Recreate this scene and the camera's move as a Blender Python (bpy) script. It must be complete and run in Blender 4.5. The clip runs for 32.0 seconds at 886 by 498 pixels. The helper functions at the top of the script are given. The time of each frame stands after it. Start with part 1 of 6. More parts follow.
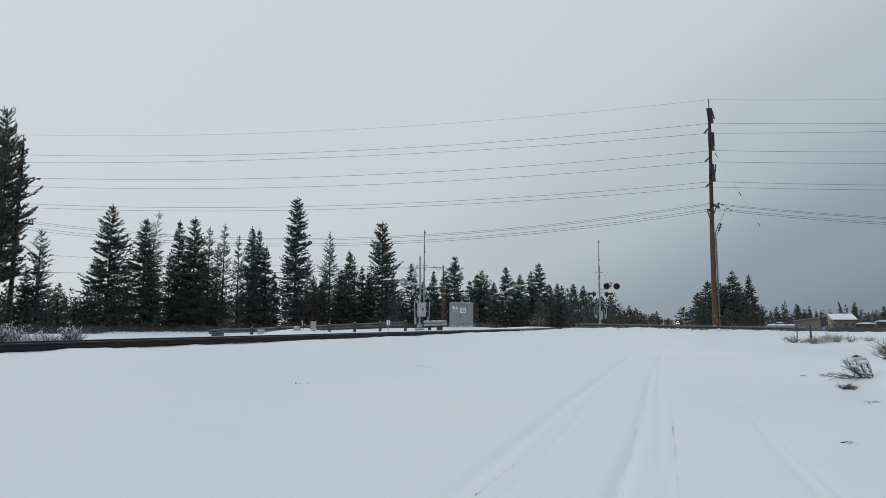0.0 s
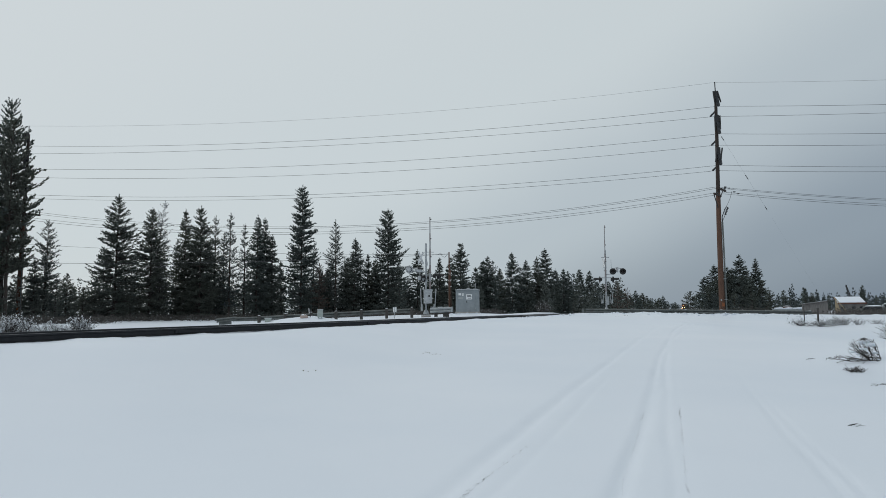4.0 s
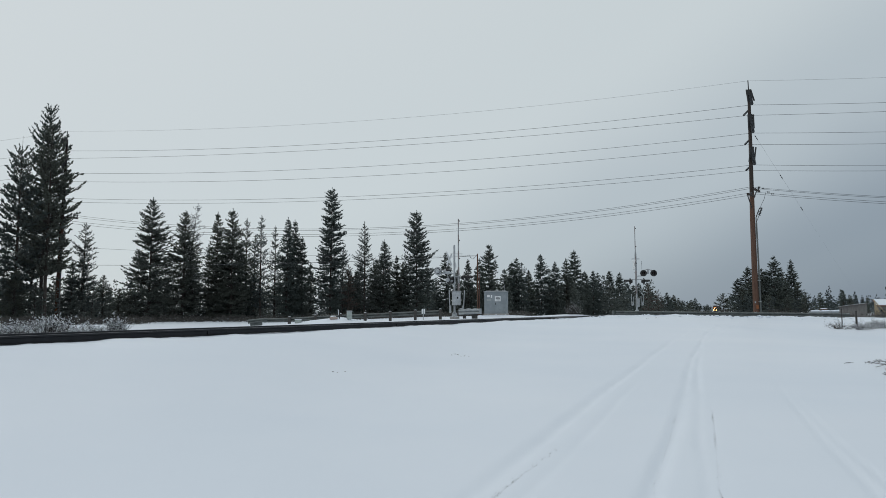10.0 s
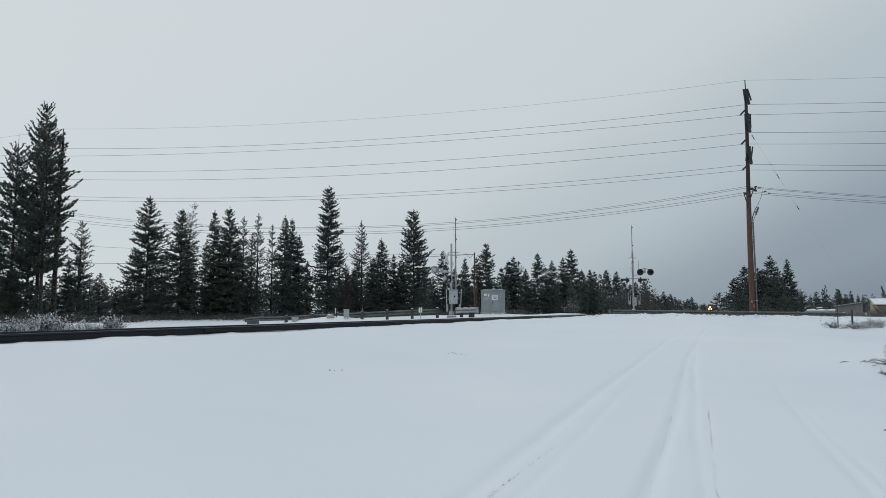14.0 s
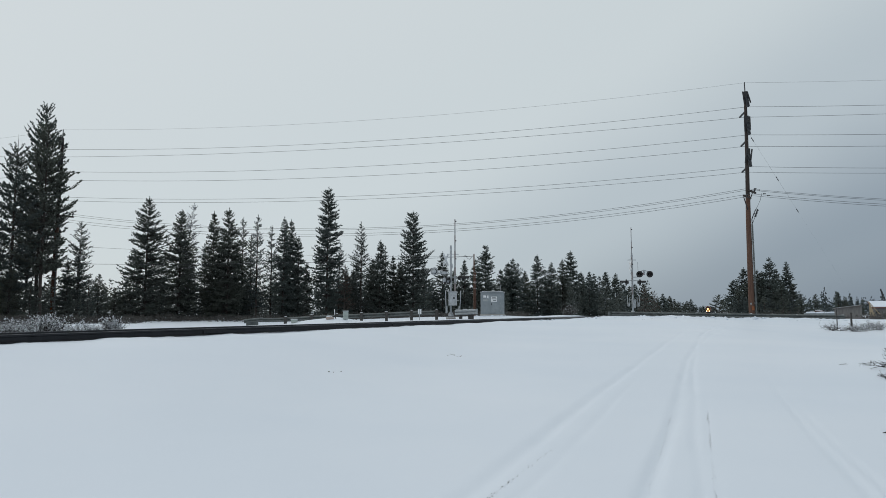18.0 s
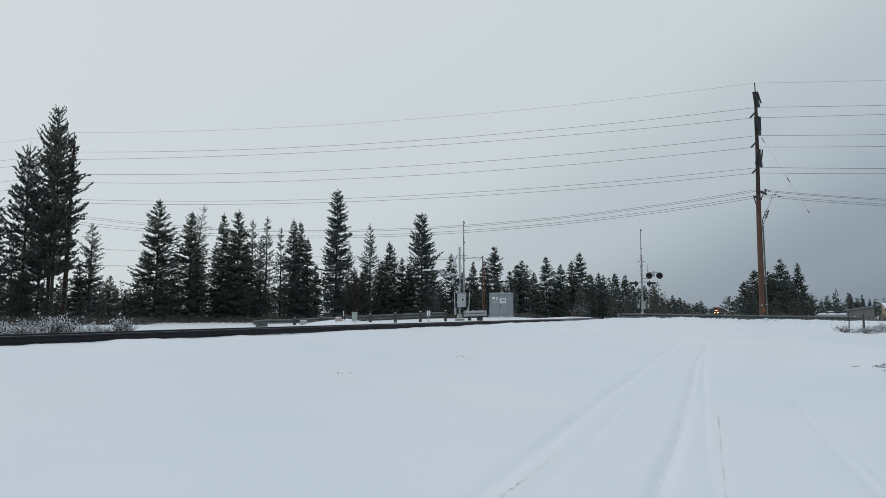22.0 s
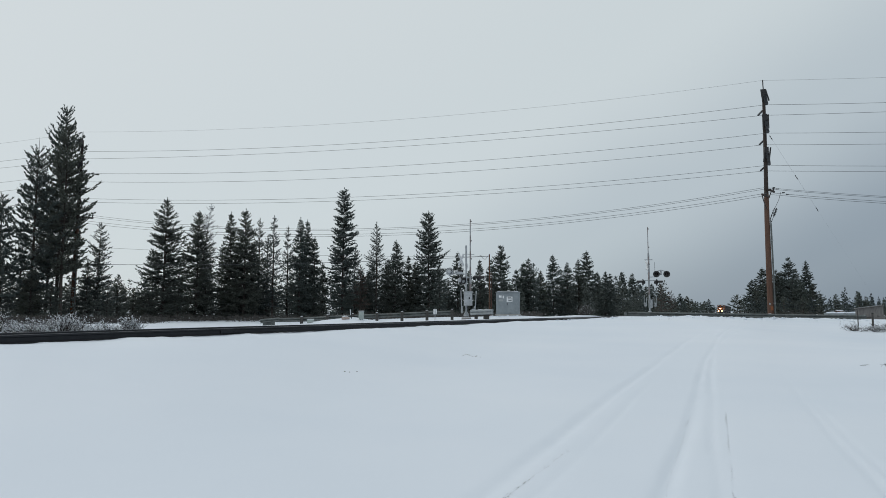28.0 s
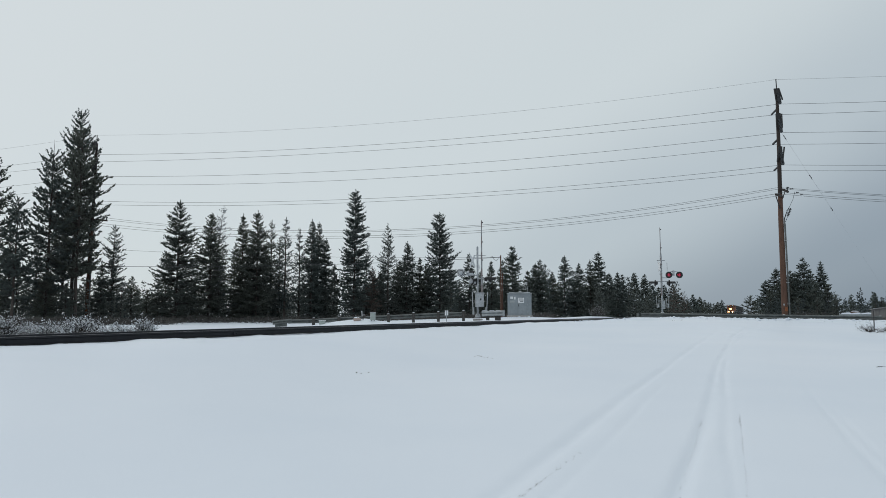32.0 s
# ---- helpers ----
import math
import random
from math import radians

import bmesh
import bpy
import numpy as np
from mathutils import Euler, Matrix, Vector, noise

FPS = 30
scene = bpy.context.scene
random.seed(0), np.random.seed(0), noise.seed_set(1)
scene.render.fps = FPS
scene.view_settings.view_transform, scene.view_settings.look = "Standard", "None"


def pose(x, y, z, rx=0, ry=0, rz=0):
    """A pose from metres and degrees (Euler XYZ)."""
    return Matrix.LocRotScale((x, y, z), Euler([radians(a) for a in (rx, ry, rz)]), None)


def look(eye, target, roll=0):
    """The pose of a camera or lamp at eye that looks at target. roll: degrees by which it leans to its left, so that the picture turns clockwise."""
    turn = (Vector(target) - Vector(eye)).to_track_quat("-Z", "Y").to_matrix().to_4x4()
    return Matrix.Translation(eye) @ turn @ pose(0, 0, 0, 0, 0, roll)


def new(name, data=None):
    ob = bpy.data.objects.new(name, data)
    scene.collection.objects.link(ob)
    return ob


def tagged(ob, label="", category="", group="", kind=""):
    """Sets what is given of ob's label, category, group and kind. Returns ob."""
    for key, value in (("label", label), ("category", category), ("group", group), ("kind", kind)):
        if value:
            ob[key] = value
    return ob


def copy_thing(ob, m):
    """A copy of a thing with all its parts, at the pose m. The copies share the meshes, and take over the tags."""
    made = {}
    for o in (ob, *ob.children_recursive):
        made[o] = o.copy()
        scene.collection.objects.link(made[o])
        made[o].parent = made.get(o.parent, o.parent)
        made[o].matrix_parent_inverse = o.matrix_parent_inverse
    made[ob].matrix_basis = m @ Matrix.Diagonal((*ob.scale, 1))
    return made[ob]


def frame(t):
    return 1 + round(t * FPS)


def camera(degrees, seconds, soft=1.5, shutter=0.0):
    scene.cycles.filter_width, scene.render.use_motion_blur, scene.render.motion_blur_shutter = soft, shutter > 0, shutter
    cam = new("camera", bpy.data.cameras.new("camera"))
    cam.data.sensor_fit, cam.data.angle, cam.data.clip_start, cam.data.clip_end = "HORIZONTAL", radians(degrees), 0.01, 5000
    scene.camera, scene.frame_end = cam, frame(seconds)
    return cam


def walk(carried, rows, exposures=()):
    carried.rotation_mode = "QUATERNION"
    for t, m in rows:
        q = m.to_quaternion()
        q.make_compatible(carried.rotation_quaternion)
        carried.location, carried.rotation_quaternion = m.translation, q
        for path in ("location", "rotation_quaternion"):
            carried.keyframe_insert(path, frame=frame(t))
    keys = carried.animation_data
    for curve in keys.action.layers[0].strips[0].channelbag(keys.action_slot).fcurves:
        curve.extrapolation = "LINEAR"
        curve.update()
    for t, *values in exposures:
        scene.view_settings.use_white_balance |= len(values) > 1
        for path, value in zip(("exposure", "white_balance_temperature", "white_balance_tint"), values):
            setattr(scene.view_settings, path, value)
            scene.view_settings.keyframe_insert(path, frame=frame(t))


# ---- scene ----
EYE = Vector((0, 0, 1.6))


def aim(yaw, pitch, roll):
    """The eye's pose: degrees turned to the right of +y, tilted up and leaning to the left."""
    a, b = radians(yaw), radians(pitch)
    return look(EYE, EYE + Vector((math.sin(a) * math.cos(b), math.cos(a) * math.cos(b), math.sin(b))), roll)


# seconds, yaw, pitch, roll of the hand-held camera
TURNS = [
    (0, 4.891, 6.287, 0.238), (0.5, 4.694, 6.321, 0.013), (1, 4.723, 6.646, 0.325), (1.5, 4.597, 6.475, -0.123),
    (2, 4.528, 6.865, -0.081), (2.5, 4.613, 6.897, 0.160), (3, 4.685, 6.068, -0.306), (3.5, 4.569, 5.388, -0.263),
    (5.5, 3.612, 4.983, -0.787), (6, 3.348, 5.058, -0.842), (6.5, 3.101, 5.137, -0.695), (7, 2.793, 4.268, -0.323),
    (7.5, 2.508, 4.243, -0.537), (8, 2.371, 4.639, -0.476), (8.5, 2.154, 5.026, -0.485), (9, 2.019, 5.174, -0.520),
    (9.5, 1.962, 5.302, -0.397), (10, 1.975, 5.317, -0.152), (10.5, 2.057, 5.473, -0.309), (11, 2.200, 5.468, -0.132),
    (11.5, 2.516, 5.445, 0.294), (12, 2.618, 5.438, 0.112), (12.5, 2.666, 5.306, 0.126), (13, 2.607, 5.329, 0.139),
    (13.5, 2.542, 5.224, -0.106), (14, 2.223, 5.204, -0.072), (14.5, 2.285, 5.165, -0.066), (16.5, 2.459, 5.185, 0.069),
    (17, 2.485, 5.383, 0.088), (17.5, 2.395, 5.368, 0.016), (18, 2.272, 5.341, 0.050), (18.5, 2.152, 5.293, -0.038),
    (19, 2.115, 5.217, 0.001), (19.5, 2.055, 5.209, 0.025), (20, 2.058, 5.233, -0.080), (20.5, 1.987, 5.293, -0.064),
    (21, 1.681, 5.327, -0.091), (21.5, 1.509, 5.442, -0.056), (22, 1.522, 5.470, 0.066), (22.5, 1.421, 5.346, -0.071),
    (23, 1.409, 5.313, -0.608), (23.5, 1.117, 5.433, -0.186), (24, 1.116, 5.438, -0.113), (24.5, 1.195, 5.553, -0.087),
    (25, 1.162, 5.579, -0.068), (25.5, 1.201, 5.470, -0.151), (27.5, 1.056, 5.310, -0.032), (28, 0.962, 5.347, 0.064),
    (28.5, 0.913, 5.337, 0.041), (29, 0.906, 5.176, -0.032), (29.5, 0.698, 4.799, -0.067), (30, 0.384, 4.832, 0.084),
    (30.5, 0.109, 4.925, -0.117), (31, 0.035, 5.113, 0.006), (31.5, -0.109, 5.372, -0.091), (32, -0.000, 5.454, 0.000),
]

cam = camera(66.72, 32.0, soft=0.85)
walk(cam, [(t, aim(yaw, pitch, roll)) for t, yaw, pitch, roll in TURNS],
     [(0.0, -0.07), (8.0, -0.07), (13.0, -0.05), (20.0, -0.03), (28.0, -0.02), (32.0, 0.0)])

# ---- light ----
world = bpy.data.worlds.new("overcast_sky")
scene.world = world
world.use_nodes = True
SUN_UP, SUN_TURN = radians(34), radians(-62)


def build_sky():
    t = world.node_tree
    t.nodes.clear()
    co = t.nodes.new("ShaderNodeTexCoord")
    bright = t.nodes.new("ShaderNodeVectorMath")
    bright.operation = "DOT_PRODUCT"
    bright.inputs[1].default_value = (-0.45, 0.08, 0.86)
    t.links.new(co.outputs["Generated"], bright.inputs[0])
    cloud = t.nodes.new("ShaderNodeTexNoise")
    cloud.inputs["Scale"].default_value = 1.6
    cloud.inputs["Detail"].default_value = 3.0
    t.links.new(co.outputs["Generated"], cloud.inputs["Vector"])
    add = t.nodes.new("ShaderNodeMath")
    add.operation = "MULTIPLY_ADD"
    add.inputs[1].default_value = 0.16
    t.links.new(cloud.outputs["Fac"], add.inputs[0])
    level = t.nodes.new("ShaderNodeMath")
    level.operation = "ADD"
    level.inputs[1].default_value = 0.15
    t.links.new(bright.outputs["Value"], level.inputs[0])
    t.links.new(level.outputs["Value"], add.inputs[2])
    ramp = t.nodes.new("ShaderNodeValToRGB")
    ramp.color_ramp.interpolation = "EASE"
    stops = ((0.0, (0.20, 0.255, 0.32)), (0.12, (0.285, 0.345, 0.405)), (0.30, (0.49, 0.56, 0.605)), (0.50, (0.625, 0.69, 0.715)), (0.85, (0.66, 0.715, 0.735)), (1.0, (0.70, 0.75, 0.77)))
    while len(ramp.color_ramp.elements) < len(stops):
        ramp.color_ramp.elements.new(0.5)
    for e, (p, c) in zip(ramp.color_ramp.elements, stops):
        e.position, e.color = p, (*c, 1)
    t.links.new(add.outputs["Value"], ramp.inputs["Fac"])
    clear = t.nodes.new("ShaderNodeTexSky")
    clear.sky_type, clear.sun_disc = "NISHITA", False
    clear.sun_elevation, clear.sun_rotation = SUN_UP, SUN_TURN
    dim = t.nodes.new("ShaderNodeVectorMath")
    dim.operation = "SCALE"
    dim.inputs["Scale"].default_value = 0.08
    t.links.new(clear.outputs["Color"], dim.inputs[0])
    mix = t.nodes.new("ShaderNodeMixRGB")
    mix.inputs["Fac"].default_value = 0.06
    t.links.new(ramp.outputs["Color"], mix.inputs["Color1"])
    t.links.new(dim.outputs["Vector"], mix.inputs["Color2"])
    bg = t.nodes.new("ShaderNodeBackground")
    bg.inputs["Strength"].default_value = 1.0
    t.links.new(mix.outputs["Color"], bg.inputs["Color"])
    out = t.nodes.new("ShaderNodeOutputWorld")
    t.links.new(bg.outputs["Background"], out.inputs["Surface"])


build_sky()
sun = new("sun", bpy.data.lights.new("sun", "SUN"))
sun.data.energy, sun.data.angle, sun.data.color = 0.5, radians(60), (1.0, 0.98, 0.95)
sun.matrix_world = look((-40, 20, 40), (0, 0, 0))


# ---- materials ----
def material(name, rough=0.7, metal=0.0):
    m = bpy.data.materials.new(name)
    m.use_nodes = True
    b = m.node_tree.nodes["Principled BSDF"]
    b.inputs["Roughness"].default_value, b.inputs["Metallic"].default_value = rough, metal
    return m, m.node_tree, b


def noise_node(t, scale, detail=4.0, rough=0.6, stretch=(1, 1, 1)):
    co = t.nodes.new("ShaderNodeTexCoord")
    mp = t.nodes.new("ShaderNodeMapping")
    mp.inputs["Scale"].default_value = stretch
    n = t.nodes.new("ShaderNodeTexNoise")
    n.inputs["Scale"].default_value, n.inputs["Detail"].default_value, n.inputs["Roughness"].default_value = scale, detail, rough
    t.links.new(co.outputs["Object"], mp.inputs["Vector"])
    t.links.new(mp.outputs["Vector"], n.inputs["Vector"])
    return n.outputs["Fac"]


def blend(t, fac, a, b, low=0.35, high=0.65):
    r = t.nodes.new("ShaderNodeValToRGB")
    r.color_ramp.elements[0].position, r.color_ramp.elements[0].color = low, (*a, 1)
    r.color_ramp.elements[1].position, r.color_ramp.elements[1].color = high, (*b, 1)
    t.links.new(fac, r.inputs["Fac"])
    return r.outputs["Color"]


def over(t, fac, a, b, low, high):
    """b laid over a where fac is high."""
    k = t.nodes.new("ShaderNodeMapRange")
    k.inputs["From Min"].default_value, k.inputs["From Max"].default_value = low, high
    t.links.new(fac, k.inputs["Value"])
    m = t.nodes.new("ShaderNodeMixRGB")
    t.links.new(k.outputs["Result"], m.inputs["Fac"])
    t.links.new(a, m.inputs["Color1"])
    m.inputs["Color2"].default_value = (*b, 1)
    return m.outputs["Color"]


def relief(t, b, fac, strength, distance):
    n = t.nodes.new("ShaderNodeBump")
    n.inputs["Strength"].default_value, n.inputs["Distance"].default_value = strength, distance
    t.links.new(fac, n.inputs["Height"])
    t.links.new(n.outputs["Normal"], b.inputs["Normal"])


def worn(name, a, b, rough=0.7, metal=0.0, scale=3.0, fine=40.0, dirt=None, stretch=(1, 1, 1), bump=0.25):
    """A surface of two mixed tones with fine grain, and dirt in blotches."""
    m, t, p = material(name, rough, metal)
    col = blend(t, noise_node(t, scale, 5, 0.65, stretch), a, b)
    grain = noise_node(t, fine, 3, 0.7, stretch)
    if dirt:
        col = over(t, noise_node(t, scale * 0.6, 6, 0.7), col, dirt, 0.56, 0.72)
    t.links.new(col, p.inputs["Base Color"])
    relief(t, p, grain, bump, 0.01)
    return m


def snow_material():
    m, t, p = material("snow", 0.5)
    big = noise_node(t, 0.12, 4, 0.55)
    col = blend(t, big, (0.68, 0.74, 0.818), (0.75, 0.795, 0.858), 0.3, 0.7)
    t.links.new(col, p.inputs["Base Color"])
    fine = noise_node(t, 9.0, 5, 0.7)
    relief(t, p, fine, 0.10, 0.02)
    p.inputs["Specular IOR Level"].default_value = 0.5
    return m


def leaf_material(name, dark, light, frost, share, thin=0.0, rough=0.75, dusting=0.0):
    """Foliage or twigs: each spray has its own tone, a share of them carries frost."""
    m, t, p = material(name, rough)
    g = t.nodes.new("ShaderNodeNewGeometry")
    col = blend(t, g.outputs["Random Per Island"], dark, light, 0.0, 1.0)
    sep = t.nodes.new("ShaderNodeMath")
    sep.operation = "MULTIPLY"
    sep.inputs[1].default_value = 17.31
    t.links.new(g.outputs["Random Per Island"], sep.inputs[0])
    frac = t.nodes.new("ShaderNodeMath")
    frac.operation = "FRACT"
    t.links.new(sep.outputs["Value"], frac.inputs[0])
    patch = noise_node(t, 0.55, 3, 0.6)
    if thin:
        own = t.nodes.new("ShaderNodeObjectInfo")
        tint = blend(t, own.outputs["Random"], (0.93, 0.99, 1.0), (1.05, 1.02, 0.93), 0.2, 1.0)
        dye = t.nodes.new("ShaderNodeMixRGB")
        dye.blend_type = "MULTIPLY"
        dye.inputs["Fac"].default_value = 1.0
        t.links.new(col, dye.inputs["Color1"])
        t.links.new(tint, dye.inputs["Color2"])
        col = dye.outputs["Color"]
    tot = t.nodes.new("ShaderNodeMath")
    tot.operation = "MULTIPLY_ADD"
    tot.inputs[1].default_value = 0.5
    t.links.new(patch, tot.inputs[0])
    t.links.new(frac.outputs["Value"], tot.inputs[2])
    col = over(t, tot.outputs["Value"], col, frost, 1.25 - share, 1.32 - share)
    if dusting:
        # snow dust lying in patches on what faces up
        up = t.nodes.new("ShaderNodeSeparateXYZ")
        t.links.new(g.outputs["Normal"], up.inputs["Vector"])
        lie = t.nodes.new("ShaderNodeMath")
        lie.operation = "MULTIPLY_ADD"
        lie.inputs[1].default_value = 0.9
        t.links.new(noise_node(t, 1.1, 4, 0.7), lie.inputs[0])
        t.links.new(up.outputs["Z"], lie.inputs[2])
        k = t.nodes.new("ShaderNodeMapRange")
        k.inputs["From Min"].default_value, k.inputs["From Max"].default_value, k.inputs["To Max"].default_value = 1.0, 1.45, dusting
        t.links.new(lie.outputs["Value"], k.inputs["Value"])
        snowy = t.nodes.new("ShaderNodeMixRGB")
        t.links.new(k.outputs["Result"], snowy.inputs["Fac"])
        t.links.new(col, snowy.inputs["Color1"])
        snowy.inputs["Color2"].default_value = (0.42, 0.45, 0.48, 1)
        col = snowy.outputs["Color"]
    t.links.new(col, p.inputs["Base Color"])
    p.inputs["Specular IOR Level"].default_value = 0.15
    if thin:
        through_leaf = t.nodes.new("ShaderNodeBsdfTranslucent")
        t.links.new(col, through_leaf.inputs["Color"])
        both = t.nodes.new("ShaderNodeMixShader")
        both.inputs["Fac"].default_value = thin
        t.links.new(p.outputs["BSDF"], both.inputs[1])
        t.links.new(through_leaf.outputs["BSDF"], both.inputs[2])
        t.links.new(both.outputs["Shader"], t.nodes["Material Output"].inputs["Surface"])
    return m


def glow(name, colour, strength):
    m, t, p = material(name, 0.3)
    p.inputs["Base Color"].default_value = (*colour, 1)
    p.inputs["Emission Color"].default_value = (*colour, 1)
    p.inputs["Emission Strength"].default_value = strength
    return m


SNOW = snow_material()
FIR = leaf_material("fir_needles", (0.118, 0.134, 0.123), (0.148, 0.165, 0.152), (0.20, 0.222, 0.225), 0.03, 0.5, 0.75, 0.12)
PINE = leaf_material("pine_needles", (0.118, 0.134, 0.123), (0.148, 0.165, 0.152), (0.20, 0.222, 0.225), 0.03, 0.5, 0.75, 0.12)
FROSTED = leaf_material("frosted_needles", (0.098, 0.114, 0.110), (0.134, 0.152, 0.146), (0.24, 0.27, 0.29), 0.08, 0.5, 0.75, 0.25)
WOODS = leaf_material("distant_needles", (0.066, 0.080, 0.082), (0.104, 0.120, 0.120), (0.16, 0.18, 0.19), 0.02, 0.5)
UNDERGROWTH = leaf_material("undergrowth_needles", (0.150, 0.162, 0.150), (0.192, 0.204, 0.188), (0.2, 0.22, 0.23), 0.03, 0.5, 0.75, 0.15)
DEAD = leaf_material("dead_brown_needles", (0.105, 0.078, 0.066), (0.165, 0.125, 0.108), (0.26, 0.25, 0.25), 0.06, 0.5)
TWIGS = leaf_material("dry_twigs", (0.020, 0.017, 0.016), (0.055, 0.047, 0.042), (0.6, 0.63, 0.66), 0.10)
RIME = leaf_material("snowy_twigs", (0.42, 0.44, 0.46), (0.66, 0.69, 0.72), (0.75, 0.78, 0.81), 0.4)
PALE = leaf_material("pale_dead_twigs", (0.13, 0.13, 0.13), (0.26, 0.26, 0.26), (0.6, 0.63, 0.66), 0.35)
BRUSH = leaf_material("brown_brush", (0.058, 0.055, 0.052), (0.092, 0.085, 0.078), (0.24, 0.25, 0.26), 0.05)
BARK = worn("bark", (0.046, 0.039, 0.035), (0.084, 0.069, 0.059), 0.9, 0, 2.0, 30, None, (6, 6, 1), 0.5)
POLE_WOOD = worn("treated_pole_wood", (0.074, 0.038, 0.026), (0.122, 0.063, 0.041), 0.85, 0, 1.5, 25, (0.07, 0.04, 0.027), (10, 10, 0.6), 0.5)
DARK_WOOD = worn("dark_pole_wood", (0.022, 0.017, 0.015), (0.05, 0.034, 0.027), 0.85, 0, 1.5, 25, (0.015, 0.012, 0.011), (10, 10, 0.6), 0.5)
GREY_WOOD = worn("weathered_grey_wood", (0.125, 0.12, 0.118), (0.21, 0.20, 0.192), 0.88, 0, 2.0, 30, (0.10, 0.09, 0.085), (8, 8, 0.8), 0.4)
POST_WOOD = worn("dark_post_wood", (0.046, 0.043, 0.041), (0.082, 0.077, 0.073), 0.9, 0, 3.0, 30, None, (8, 8, 1), 0.4)
TAN_WOOD = worn("raw_tan_boards", (0.30, 0.235, 0.15), (0.40, 0.32, 0.215), 0.8, 0, 2.0, 30, None, (1, 1, 6), 0.3)
RAIL_STEEL = worn("dark_rail_steel", (0.006, 0.007, 0.010), (0.014, 0.015, 0.019), 0.65, 0.1, 4.0, 60, None, (1, 1, 1), 0.3)
RAIL_HEAD = worn("rubbed_rail_head", (0.045, 0.047, 0.052), (0.085, 0.088, 0.095), 0.4, 0.8, 6.0, 80, None, (1, 1, 1), 0.1)
GALVANISED = worn("galvanised_steel", (0.30, 0.32, 0.33), (0.42, 0.44, 0.45), 0.5, 0.55, 5.0, 50, (0.24, 0.23, 0.22))
BEAM = worn("weathered_guardrail", (0.088, 0.099, 0.098), (0.15, 0.163, 0.158), 0.6, 0.3, 3.0, 40, (0.09, 0.085, 0.08))
SILVER = worn("silver_painted_steel", (0.34, 0.36, 0.38), (0.46, 0.48, 0.50), 0.5, 0.15, 6.0, 50, (0.26, 0.25, 0.245))
CABINET = worn("grey_cabinet_paint", (0.22, 0.25, 0.27), (0.28, 0.31, 0.33), 0.55, 0.1, 1.2, 30, (0.18, 0.20, 0.21))
PEDESTAL = worn("pale_green_grey_paint", (0.33, 0.37, 0.35), (0.41, 0.45, 0.43), 0.55, 0.1, 4.0, 30, (0.25, 0.27, 0.25))
BLACK = worn("black_painted_metal", (0.012, 0.012, 0.013), (0.026, 0.026, 0.028), 0.5, 0.1, 6.0, 40)
RUBBER = worn("dark_insulator_polymer", (0.035, 0.038, 0.042), (0.06, 0.064, 0.07), 0.5, 0, 8.0, 40)
WIRE = worn("dull_wire", (0.04, 0.042, 0.046), (0.07, 0.07, 0.075), 0.6, 0.4, 0.5, 10)
WHITE = worn("white_enamel", (0.68, 0.69, 0.70), (0.78, 0.79, 0.80), 0.45, 0, 3.0, 40, (0.52, 0.50, 0.47))
# gate arm bands: the dimness against a bright sky is in the base colour
RED = worn("backlit_red_band", (0.19, 0.165, 0.165), (0.25, 0.215, 0.21), 0.6, 0, 4.0, 40)
PALE_BAND = worn("backlit_pale_band", (0.24, 0.25, 0.26), (0.32, 0.33, 0.34), 0.6, 0, 4.0, 40)
SIGN_INK = worn("dark_sign_ink", (0.05, 0.06, 0.08), (0.08, 0.09, 0.11), 0.6, 0, 5.0, 40)
CONCRETE = worn("concrete", (0.30, 0.29, 0.28), (0.40, 0.39, 0.37), 0.9, 0, 3.0, 40, (0.22, 0.20, 0.19))
ASPHALT = worn("wet_asphalt", (0.03, 0.03, 0.032), (0.06, 0.06, 0.062), 0.55, 0, 2.0, 60)
STONE = worn("pinkish_stone", (0.34, 0.26, 0.23), (0.46, 0.38, 0.34), 0.9, 0, 4.0, 30, (0.25, 0.2, 0.18))
DIRT = leaf_material("dark_gravel", (0.06, 0.06, 0.062), (0.17, 0.17, 0.172), (0.3, 0.3, 0.3), 0.02)
ORANGE = worn("grimy_orange_paint", (0.20, 0.066, 0.022), (0.27, 0.088, 0.028), 0.6, 0.1, 0.8, 20, (0.05, 0.03, 0.024))
BOXCAR = worn("grimy_freight_paint", (0.055, 0.055, 0.056), (0.085, 0.08, 0.078), 0.75, 0.1, 0.6, 20, (0.045, 0.042, 0.04))
RUST = worn("rusted_red_metal", (0.10, 0.045, 0.034), (0.16, 0.07, 0.05), 0.8, 0.2, 2.0, 30)
GLASS = worn("dark_window_glass", (0.02, 0.024, 0.028), (0.03, 0.034, 0.04), 0.08, 0, 1.0, 10, None, (1, 1, 1), 0.0)
LENS = worn("dark_red_lens", (0.006, 0.003, 0.004), (0.011, 0.005, 0.006), 0.6, 0, 20.0, 80, None, (1, 1, 1), 0.15)
HEADLIGHT = glow("headlight_glass", (1.0, 0.54, 0.20), 11.0)
RED_LAMP = glow("lit_red_lamp", (0.95, 0.07, 0.11), 0.85)
HALF_LAMP = glow("dim_red_lamp", (0.50, 0.035, 0.08), 0.19)


